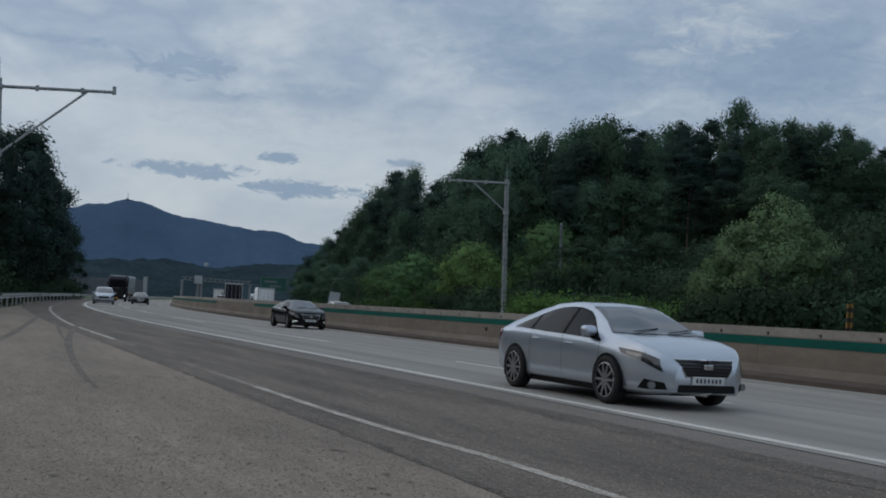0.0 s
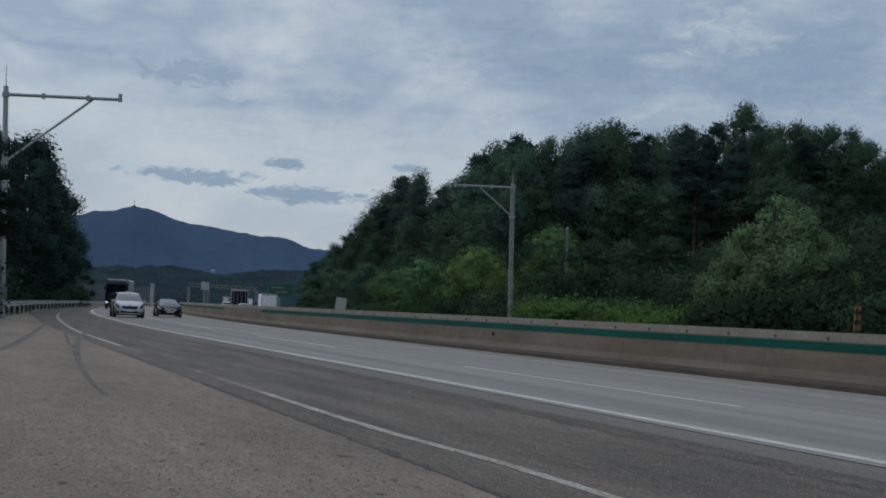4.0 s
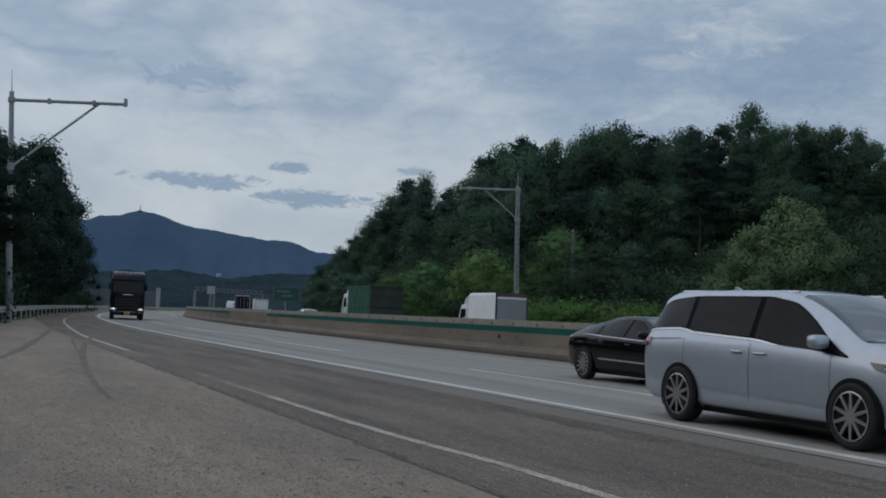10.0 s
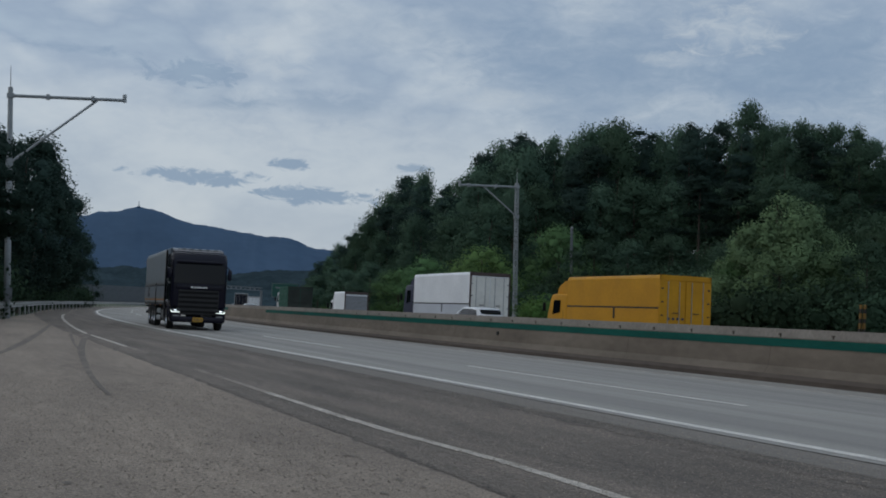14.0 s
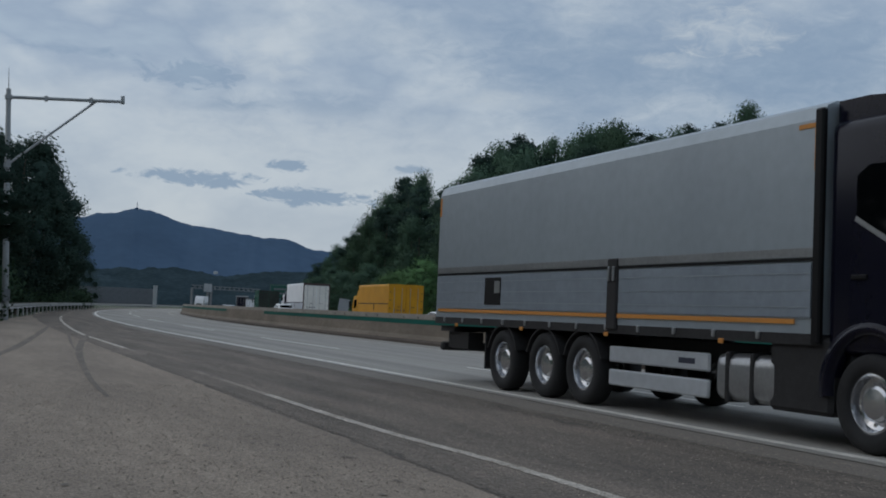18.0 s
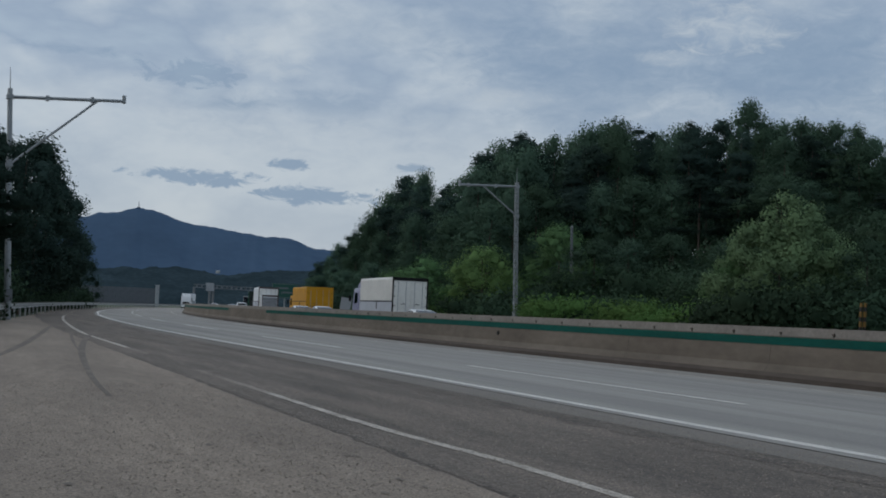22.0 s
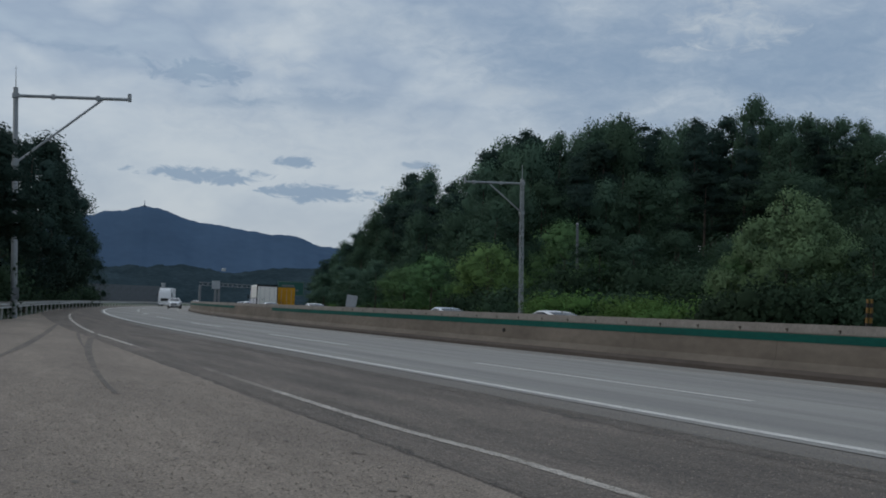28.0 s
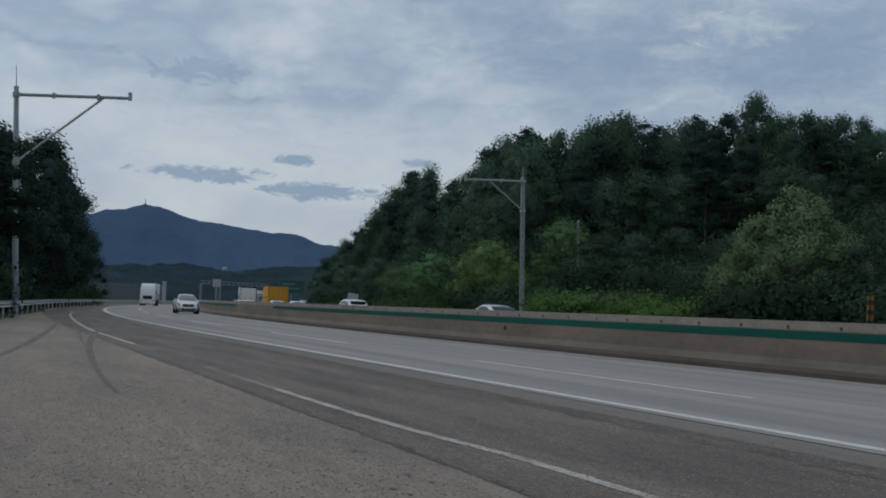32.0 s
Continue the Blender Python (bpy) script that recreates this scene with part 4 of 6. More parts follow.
def plate_roof(w, d, z, h):
    bm = bmesh.new()
    v = [bm.verts.new(p) for p in ((-w / 2, -d / 2, z), (w / 2, -d / 2, z), (w / 2, d / 2, z), (-w / 2, d / 2, z), (-w / 2, 0, z + h), (w / 2, 0, z + h))]
    for f in ((0, 1, 5, 4), (3, 4, 5, 2), (0, 4, 3), (1, 2, 5), (0, 3, 2, 1)):
        bm.faces.new([v[i] for i in f])
    return bm


far_structures()

# ---- vehicle materials ----
P_SILVER = material("silver_paint", (0.54, 0.59, 0.665), 0.3, 0.75, vary=0.03, scale=0.8, coat=0.8)
P_VAN = material("van_silver_paint", (0.50, 0.55, 0.625), 0.36, 0.6, vary=0.03, scale=0.8, coat=0.8)
P_BLACK = material("black_paint", (0.003, 0.0035, 0.005), 0.10, 0.0, vary=0.1, scale=1.0, spec=0.32)
P_WHITE = material("white_paint", (0.66, 0.67, 0.68), 0.35, vary=0.04, scale=1.2, coat=0.5)
P_GOLD = material("champagne_paint", (0.38, 0.34, 0.28), 0.35, 0.4, vary=0.04, scale=1.0, coat=0.6)
P_NAVY = material("dark_slate_paint", (0.0075, 0.0075, 0.017), 0.2, 0.0, vary=0.08, scale=0.8, spec=0.24)
P_LAVENDER = material("pale_violet_paint", (0.30, 0.31, 0.46), 0.4, vary=0.05, scale=1.0, coat=0.4)
P_BLUE = material("dark_blue_paint", (0.014, 0.02, 0.05), 0.4, vary=0.08, scale=1.0, spec=0.25)
P_YELLOW = material("yellow_paint", (0.56, 0.272, 0.012), 0.55, vary=0.05, scale=0.7, second=(0.47, 0.225, 0.012), spec=0.25)
P_GREENBOX = material("green_steel", (0.022, 0.105, 0.072), 0.6, vary=0.15, scale=0.9, second=(0.016, 0.075, 0.053), spec=0.2)
P_PANEL = material("pale_panel", (0.80, 0.82, 0.84), 0.45, vary=0.04, scale=0.6, second=(0.72, 0.74, 0.76))
P_SKIRT = material("pale_lower_panel", (0.52, 0.55, 0.60), 0.45, vary=0.05, scale=0.6, second=(0.46, 0.49, 0.54))
P_CREAM = material("cream_panel", (0.76, 0.75, 0.70), 0.5, vary=0.05, scale=0.6, second=(0.67, 0.66, 0.615))
P_GREYPANEL = material("grey_panel", (0.37, 0.42, 0.455), 0.36, 0.35, vary=0.05, scale=0.6, second=(0.33, 0.375, 0.41))
P_GUARD = material("guard_panel", (0.52, 0.55, 0.58), 0.4, 0.2, vary=0.06, scale=1.0)
P_LOWPANEL = material("ribbed_grey_panel", (0.30, 0.345, 0.395), 0.38, 0.3, vary=0.07, scale=0.8, second=(0.255, 0.295, 0.34))
# tipper's tailgate and rear frame, darker and greyer than its green sides
P_TAILGATE = material("dark_tailgate_panel", (0.035, 0.045, 0.038), 0.8, vary=0.2, scale=1.0)
P_SHUTTER = material("grey_shutter", (0.30, 0.31, 0.33), 0.5, 0.3, vary=0.06, scale=1.0)
P_BROWN = material("dark_brown_frame", (0.075, 0.05, 0.045), 0.6, vary=0.15, scale=2.0)
P_TRIM = material("black_plastic", (0.007, 0.007, 0.008), 0.5, vary=0.1, scale=3.0, spec=0.2)
P_GLOSSBLACK = material("black_gloss", (0.003, 0.003, 0.004), 0.1, vary=0.05, scale=3.0, spec=0.03)
P_GRILLE = material("grille_black", (0.010, 0.0105, 0.012), 0.35, 0.0, vary=0.1, scale=5.0)
P_CHASSIS = material("chassis_dark", (0.022, 0.021, 0.022), 0.75, vary=0.2, scale=2.0)
P_TYRE = material("tyre_rubber", (0.016, 0.016, 0.017), 0.8, vary=0.15, scale=4.0, bump=0.3, bump_scale=40)
P_ALLOY = material("alloy_wheel", (0.48, 0.49, 0.50), 0.3, 0.85, vary=0.06, scale=4.0)
P_CHROME = material("bright_metal", (0.62, 0.63, 0.65), 0.18, 0.95, vary=0.03, scale=4.0)
P_ALU = material("brushed_aluminium", (0.40, 0.41, 0.42), 0.35, 0.8, vary=0.08, scale=2.0)
P_GLASS = material("tinted_glass", (0.003, 0.0035, 0.0045), 0.05, vary=0.05, scale=1.0, spec=0.14)
# lighter bluish base paints in part of the sky reflected by windscreens
P_SCREEN = material("windscreen_glass", (0.055, 0.066, 0.082), 0.05, vary=0.05, scale=1.0, spec=0.8, coat=0.6)
P_TRUCKGLASS = material("truck_windscreen_glass", (0.005, 0.006, 0.008), 0.06, vary=0.1, scale=0.8, spec=0.26)
P_LAMPGLASS = material("lamp_glass", (0.20, 0.21, 0.22), 0.1, 0.3, vary=0.05, scale=4.0, coat=1.0)
P_LAMPDARK = material("dark_lamp_glass", (0.035, 0.036, 0.04), 0.1, 0.2, vary=0.05, scale=4.0, coat=1.0)
P_TAIL = material("tail_lamp", (0.25, 0.012, 0.01), 0.2, vary=0.05, scale=4.0, coat=1.0)
P_PLATE = material("plate_white", (0.62, 0.63, 0.62), 0.5, vary=0.03, scale=5.0)
P_PLATEY = material("plate_yellow", (0.60, 0.33, 0.03), 0.5, vary=0.03, scale=5.0)
P_INK = material("plate_ink", (0.03, 0.035, 0.06), 0.6, vary=0.05, scale=5.0)
P_ORANGE = material("orange_reflective", (0.62, 0.26, 0.05), 0.5, vary=0.06, scale=3.0)
P_GLOW = material("headlamp_glow", (0.85, 0.93, 1.0), 0.3, vary=0.0, emit=1.8)
P_DRL = material("running_light_glow", (0.85, 0.95, 0.9), 0.3, vary=0.0, emit=1.0)


# ---- small builders ----
def rb(c, size, r=0.02, seg=1):
    """A box with rounded edges."""
    bm = box(bmesh.new(), c, size)
    if r:
        bmesh.ops.bevel(bm, geom=bm.edges[:], offset=min(r, min(size) * 0.45), segments=seg, affect="EDGES", profile=0.6)
    return bm


def boxes(*items):
    bm = bmesh.new()
    for c, s in items:
        box(bm, c, s)
    return bm


def plate_mesh(pts, thick, axis="y"):
    """An outline (a, z) extruded to a slab along an axis; a is x for 'y', y for 'x'."""
    bm = bmesh.new()
    lo = [bm.verts.new((a, -thick / 2, z) if axis == "y" else (-thick / 2, a, z)) for a, z in pts]
    hi = [bm.verts.new((a, thick / 2, z) if axis == "y" else (thick / 2, a, z)) for a, z in pts]
    n = len(pts)
    bm.faces.new(lo)
    bm.faces.new(hi[::-1])
    for i in range(n):
        bm.faces.new((lo[i], hi[i], hi[(i + 1) % n], lo[(i + 1) % n]))
    bmesh.ops.recalc_face_normals(bm, faces=bm.faces[:])
    return bm


def lathe(prof, n=28, closed=False):
    """Turns a profile (radius, y) round the y axis."""
    bm = bmesh.new()
    rings = [[bm.verts.new((r * math.cos(2 * math.pi * k / n), y, r * math.sin(2 * math.pi * k / n))) for k in range(n)] for r, y in prof]
    m = len(rings)
    for i in range(m if closed else m - 1):
        a, b = rings[i], rings[(i + 1) % m]
        for k in range(n):
            bm.faces.new((a[k], a[(k + 1) % n], b[(k + 1) % n], b[k]))
    bmesh.ops.recalc_face_normals(bm, faces=bm.faces[:])
    return bm


def half_ring(r0, r1, half, cut):
    """An arch over a wheel: a ring with its lower part cut away."""
    bm = lathe([(r0, -half), (r1, -half), (r1, half), (r0, half)], 40, True)
    bmesh.ops.delete(bm, geom=[v for v in bm.verts if v.co.z < cut], context="VERTS")
    return bm


WHEELS = {}


def wheel_meshes(r, w, spokes, mat, truck=False):
    """Tyre and rim of a wheel about the y axis, its outer face towards +y."""
    key = (round(r, 3), spokes, mat.name, truck)
    if key in WHEELS:
        return WHEELS[key]
    ri = r * (0.60 if truck else 0.735)
    h = w / 2
    tyre = lathe([(ri, h * .8), (ri * 1.06, h * .97), (r * .9, h), (r * .975, h * .82), (r, h * .45), (r, -h * .45), (r * .975, -h * .82), (r * .9, -h), (ri, -h * .8)], 32, True)
    tm = bpy.data.meshes.new("tyre")
    tyre.to_mesh(tm)
    tyre.free()
    tm.materials.append(P_TYRE)
    tm.polygons.foreach_set("use_smooth", [True] * len(tm.polygons))
    if truck:
        rim = lathe([(ri, h * .82), (ri * .93, h * .85), (ri * .86, h * .25), (ri * .62, h * .05), (ri * .60, h * .5), (ri * .5, h * .62), (ri * .15, h * .66), (0.001, h * .66)], 30)
        for k in range(10):
            a = 2 * math.pi * k / 10
            bar(rim, (ri * .72 * math.cos(a), h * .04, ri * .72 * math.sin(a)), (ri * .72 * math.cos(a), h * .2, ri * .72 * math.sin(a)), .022, n=6)
    else:
        rim = lathe([(ri, h * .95), (ri * .94, h * .99), (ri * .90, h * .7), (ri * .88, 0), (0.001, 0)], 30)
        nback = len(rim.faces)
        for k in range(spokes):
            # each spoke widens a little towards the hub
            m = Matrix.Rotation(2 * math.pi * k / spokes, 4, "Y")
            lo, hi = [], []
            for y, ring in ((h * .84, lo), (h * .97, hi)):
                for x, z in ((ri * .12, -ri * .085), (ri * .94, -ri * .06), (ri * .94, ri * .06), (ri * .12, ri * .085)):
                    ring.append(rim.verts.new(m @ Vector((x, y, z))))
            for q in ((hi[0], hi[3], hi[2], hi[1]), (lo[0], lo[1], hi[1], hi[0]), (lo[2], lo[3], hi[3], hi[2]), (lo[1], lo[2], hi[2], hi[1])):
                rim.faces.new(q)
        bar(rim, (0, h * .6, 0), (0, h * .99, 0), ri * .17, n=14)
    rm = bpy.data.meshes.new("rim")
    rim.to_mesh(rm)
    rim.free()
    rm.materials.append(mat)
    if not truck:
        # the barrel behind the spokes is dark
        rm.materials.append(P_TRIM)
        for f in rm.polygons[:nback]:
            c = f.center
            f.material_index = int(math.hypot(c.x, c.z) < ri * .925)
    WHEELS[key] = (tm, rm)
    return WHEELS[key]


ROLLING = []


def wheel(t, x, y, r, w, spokes, mat, truck=False):
    """A wheel on its thing: the tyre, with its rim beneath it."""
    tm, rm = wheel_meshes(r, w, spokes, mat, truck)
    ty = part("wheel", tm, None, t, "black tyre")
    flip = 180 if y < 0 else 0
    ty.matrix_basis = pose(x, y, r, 0, 0, flip)
    part("rim", rm, None, ty, "metal rim")
    ROLLING.append((t, ty, x, y, r, flip))
    return ty


def plate(t, m, mat=P_PLATE, w=0.52, h=0.11):
    """A number plate facing local +x, its writing as plain bars."""
    p = part("number_plate", rb((0, 0, 0), (.02, w, h), .006), mat, t, at=m)
    bm = bmesh.new()
    for k in range(7):
        box(bm, (.0125, -w * .36 + w * .12 * k, 0), (.004, w * .06, h * .5))
    part("plate_writing", bm, P_INK, p)
    return p


# ---- cars ----
class Shell:
    """A car's skin as a function of x along it and v round its half section."""

    def __init__(self, tables):
        self.t = tables
        self.faces = {}

    def at(self, key, x):
        tab = self.t[key]
        xs, ys = [a for a, _ in tab], [b for _, b in tab]
        # a little averaging rounds the kinks
        return float(np.mean([np.interp(x + d, xs, ys) for d in (-.07, -.03, 0, .03, .07)]))

    def section(self, x):
        zb, zs, zt, w, wt = (self.at(k, x) for k in ("zb", "zs", "zt", "w", "wt"))
        zt = max(zt, zb + .1)
        zs = min(zs, zt - .03)
        return [(0, zb), (w * .88, zb), (w * .965, zb + .06 * (zs - zb) / .6), (w * .982, zb + .35 * (zs - zb)), (w, zb + .62 * (zs - zb)), (w * .985, zs - .05),
                (w * .965, zs), (w * .965 + (wt - w * .965) * .5, zs + (zt - zs) * .47), (wt, zs + (zt - zs) * .9), (wt * .93, zs + (zt - zs) * .965), (wt * .55, zt - .005), (0, zt + .008)]

    def point(self, x, v, side=1, out=0.0):
        """v counts along the section's corners: 6 is the waist, 8 the roof's edge, 11 the middle of the top."""
        sec = self.section(x)
        i = min(int(v), len(sec) - 2)
        f = v - i
        y, z = (sec[i][k] + (sec[i + 1][k] - sec[i][k]) * f for k in (0, 1))
        ny, nz = sec[i + 1][1] - sec[i][1], sec[i][0] - sec[i + 1][0]
        n = math.hypot(ny, nz) or 1
        return (x, side * (y + out * ny / n), z + out * nz / n)

    def face_x(self, y, z):
        """How far forward the skin reaches at a height and distance from the middle."""
        h = self.t["zt"][-1][0]
        key = (round(abs(y), 2), round(z, 2))
        if key not in self.faces:
            found = h - .6
            for k in range(41):
                x = h - .015 * k
                sec = self.section(x)
                wide = 0.0
                for (y0, z0), (y1, z1) in zip(sec, sec[1:]):
                    if min(z0, z1) <= z <= max(z0, z1) and z0 != z1:
                        wide = max(wide, y0 + (y1 - y0) * (z - z0) / (z1 - z0))
                if wide >= abs(y):
                    found = x
                    break
            self.faces[key] = found
        return self.faces[key]

    def mesh(self, x0, x1, n=64):
        bm = bmesh.new()
        rows = []
        for i in range(n + 1):
            x = x0 + (x1 - x0) * (0.5 - 0.5 * math.cos(math.pi * i / n)) if True else 0
            sec = self.section(x)
            row = [bm.verts.new((x, y, z)) for y, z in sec] + [bm.verts.new((x, -y, z)) for y, z in sec[-2:0:-1]]
            rows.append(row)
        k = len(rows[0])
        for a, b in zip(rows, rows[1:]):
            for j in range(k):
                bm.faces.new((a[j], a[(j + 1) % k], b[(j + 1) % k], b[j]))
        bm.faces.new(rows[0])
        bm.faces.new(rows[-1][::-1])
        bmesh.ops.recalc_face_normals(bm, faces=bm.faces[:])
        return bm

    def patch(self, corners, side=1, out=0.006, nx=8, nv=5):
        """A skin patch between four (x, v) corners: low back, low front, high front, high back."""
        bm = bmesh.new()
        grid = []
        for j in range(nv + 1):
            g = j / nv
            row = []
            for i in range(nx + 1):
                f = i / nx
                a = [corners[0][k] + (corners[1][k] - corners[0][k]) * f for k in (0, 1)]
                b = [corners[3][k] + (corners[2][k] - corners[3][k]) * f for k in (0, 1)]
                row.append(bm.verts.new(self.point(a[0] + (b[0] - a[0]) * g, a[1] + (b[1] - a[1]) * g, side, out)))
            grid.append(row)
        for j in range(nv):
            for i in range(nx):
                q = (grid[j][i], grid[j][i + 1], grid[j + 1][i + 1], grid[j + 1][i])
                bm.faces.new(q if side > 0 else q[::-1])
        return bm

    def lens(self, outline, x0, x1, side=1, out=0.006, grow=0.0, nx=14, nv=5):
        """A strip of window between two places along the car; the outline gives its foot and head as (x, v low, v high)."""
        xs = [q[0] for q in outline]
        bm = bmesh.new()
        grid = []
        for j in range(nv + 1):
            row = []
            for i in range(nx + 1):
                x = x0 + (x1 - x0) * i / nx
                lo, hi = (float(np.interp(x, xs, [q[k] for q in outline])) for k in (1, 2))
                lo, hi = lo - grow, hi + grow
                row.append(bm.verts.new(self.point(x, lo + (hi - lo) * j / nv, side, out)))
            grid.append(row)
        for j in range(nv):
            for i in range(nx):
                q = (grid[j][i], grid[j][i + 1], grid[j + 1][i + 1], grid[j + 1][i])
                bm.faces.new(q if side > 0 else q[::-1])
        return bm

    def across(self, x_lo, x_hi, v_edge, out=0.006, n=8, bow=0.06):
        """A patch over the top from one side to the other: windscreen or rear window."""
        bm = bmesh.new()
        grid = []
        for j in range(n + 1):
            row = []
            for i in range(2 * n + 1):
                f = (i - n) / n
                x = x_lo + (x_hi - x_lo) * j / n - bow * abs(f) ** 2 * (1 if x_hi < x_lo else -1)
                row.append(bm.verts.new(self.point(x, v_edge + (10.99 - v_edge) * (1 - abs(f)), 1 if f >= 0 else -1, out)))
            grid.append(row)
        for j in range(n):
            for i in range(2 * n):
                bm.faces.new((grid[j][i], grid[j][i + 1], grid[j + 1][i + 1], grid[j + 1][i]))
        bmesh.ops.recalc_face_normals(bm, faces=bm.faces[:])
        if sum(f.normal.z for f in bm.faces) < 0:
            bmesh.ops.reverse_faces(bm, faces=bm.faces[:])
        return bm


def nose(sh, z0, z1, w0, w1, off, thick=.03, n=14, m=5):
    """A panel that lies on a car's face; widths are half widths at its foot and top."""
    bm = bmesh.new()
    lay = []
    for d in (0, -thick):
        rows = []
        for j in range(m + 1):
            z, w = z0 + (z1 - z0) * j / m, w0 + (w1 - w0) * j / m
            rows.append([bm.verts.new((sh.face_x(w * (2 * i / n - 1), z) + off + d, w * (2 * i / n - 1), z)) for i in range(n + 1)])
        lay.append(rows)
    f, b = lay
    for j in range(m):
        for i in range(n):
            bm.faces.new((f[j][i], f[j][i + 1], f[j + 1][i + 1], f[j + 1][i]))
    for i in range(n):
        bm.faces.new((b[0][i], b[0][i + 1], f[0][i + 1], f[0][i]))
        bm.faces.new((f[m][i], f[m][i + 1], b[m][i + 1], b[m][i]))
    for j in range(m):
        bm.faces.new((f[j][0], f[j + 1][0], b[j + 1][0], b[j][0]))
        bm.faces.new((b[j][n], b[j + 1][n], f[j + 1][n], f[j][n]))
    bmesh.ops.recalc_face_normals(bm, faces=bm.faces[:])
    return bm


def inner(corners, k):
    """The same patch drawn in towards its middle."""
    cx, cv = sum(q[0] for q in corners) / 4, sum(q[1] for q in corners) / 4
    return [(cx + (x - cx) * k, cv + (v - cv) * k) for x, v in corners]


def car(name, label, spec, paint):
    """A passenger car in parts; its front looks along +x, and it stands on z = 0."""
    t = thing(name, label, "car")
    sh = Shell(spec["tables"])
    L = spec["L"]
    part("body", sh.mesh(-L / 2, L / 2), paint, t, smooth=True)
    r, w, ax0, ax1 = spec["r"], spec["w"], spec["rear"], spec["front"]
    for sd in (1, -1):
        dlo, ws = spec["dlo"], spec["windows"]
        part("pillar_band", sh.lens(dlo, ws[0][0], ws[-1][1], sd, .004, .07, 30), P_GLOSSBLACK, t, "black pillars between the windows")
        for x0, x1 in ws:
            part("side_window", sh.lens(dlo, x0 + .02, x1 - .02, sd, .010), P_GLASS, t, "dark tinted side window", smooth=True)
        part("waist_trim", sh.lens([(x, lo - .13, lo - .05) for x, lo, hi in dlo], ws[0][0], ws[-1][1] - .1, sd, .009, 0, 24, 1), spec.get("waist", P_CHROME), t, "bright strip below the windows")
        if "strip" in spec:
            x0, x1, v0 = spec["strip"]
            part("side_strip", sh.patch([(x0, v0), (x1, v0), (x1, v0 + .16), (x0, v0 + .16)], sd, .012, 12, 1), spec.get("stripmat", P_CHROME), t, "thin strip along the side")
        c0, c1 = spec.get("crease", (4.72, 4.45))
        part("crease", sh.patch([(ax0 + .45, c0), (ax1 - .3, c1), (ax1 - .3, c1 + .1), (ax0 + .45, c0 + .12)], sd, .008, 20, 1), paint, t, "raised crease along the doors")
        part("sill", sh.patch([(ax0 + .42, 1.1), (ax1 - .42, 1.1), (ax1 - .42, spec.get("sill", 1.8)), (ax0 + .42, spec.get("sill", 1.8))], sd, .012, 8, 2), P_TRIM, t, "black sill strip")
        for xd in spec["seams"]:
            part("door_seam", sh.patch([(xd - .0035, 2.3), (xd + .0035, 2.3), (xd + .0035, 5.9), (xd - .0035, 5.9)], sd, .003, 1, 8), P_TRIM, t)
        for xd in spec["handles"]:
            q = sh.point(xd, 4.75, sd, .02)
            part("door_handle", rb(q, (.2, .035, .03), .012), paint, t)
        # mirror
        q = sh.point(spec["mirror"], 6.35, sd, .11)
        mi = part("wing_mirror", rb(q, (.16, .22, .15), .065, 3), spec.get("mirror_paint", paint), t, smooth=True)
        part("mirror_glass", boxes(((q[0] - .083, q[1], q[2]), (.006, .17, .1))), P_CHROME, mi)
        # wheels in dark arches
        for xw in (ax0, ax1):
            yy = sh.at("w", xw)
            rim_pts = [(xw + (r + .03) * math.cos(a), r + .012 + (r + .03) * math.sin(a)) for a in (2 * math.pi * k / 40 for k in range(40))]
            arch = plate_mesh([q for q in rim_pts if q[1] > .15], .2)
            part("wheel_arch", arch, P_TRIM, t, "black wheel arch", at=pose(0, sd * (yy - .088), 0))
            wheel(t, xw, sd * (yy - w / 2 + .034), r, w, spec["spokes"], spec["rim"])
        part("headlamp", sh.patch(spec["lamp"], sd, .008, 10, 4), spec.get("lampmat", P_LAMPGLASS), t, "clear headlamp", smooth=True)
        part("lamp_reflector", sh.patch(inner([(x - .05, v) for x, v in spec["lamp"]], .42), sd, .012, 5, 2), P_LAMPGLASS, t, "bright lamp reflector", smooth=True)
        part("lamp_projector", sh.patch(inner([(x + .13, v - .12) for x, v in spec["lamp"]], .26), sd, .013, 4, 2), P_GRILLE, t, "dark projector lens", smooth=True)
        if "drl" in spec:
            part("running_light", sh.patch(spec["drl"], sd, .014, 8, 1), spec.get("drlmat", P_DRL), t, "lit running light")
        if "fog" in spec:
            part("fog_lamp_recess", sh.patch(spec["fog"], sd, .008, 8, 3), P_TRIM, t, "black recess with a fog lamp")
            c = spec["foglamp"]
            q = sh.point(c[0], c[1], sd, .02)
            part("fog_lamp", bar(bmesh.new(), (q[0] - .03, q[1], q[2]), (q[0] + .03, q[1] + sd * .01, q[2]), .05, n=12), P_LAMPGLASS, t)
        part("tail_lamp", sh.patch(spec["tail"], sd, .008, 6, 3), P_TAIL, t, "red tail lamp", smooth=True)
    part("windscreen", sh.across(spec["screen"][0], spec["screen"][1], 8.35), P_SCREEN, t, "sloping windscreen", smooth=True)
    part("cowl", sh.across(spec["screen"][0] + .06, spec["screen"][0] + .01, 8.35, .008, 6), P_TRIM, t, "black cowl below the windscreen", smooth=True)
    for k in (-.42, .18):
        q0, q1 = sh.point(spec["screen"][0] - .02, 10.6, 1, .02), sh.point(spec["screen"][0] - .16, 10.3, 1, .02)
        part("wiper", bar(bmesh.new(), (q0[0], k, q0[2]), (q1[0], k + .5, q1[2]), .008, n=5), P_TRIM, t)
    part("rear_window", sh.across(spec["rearglass"][0], spec["rearglass"][1], 8.35, bow=.05), P_GLASS, t, "tinted rear window", smooth=True)
    xf = L / 2
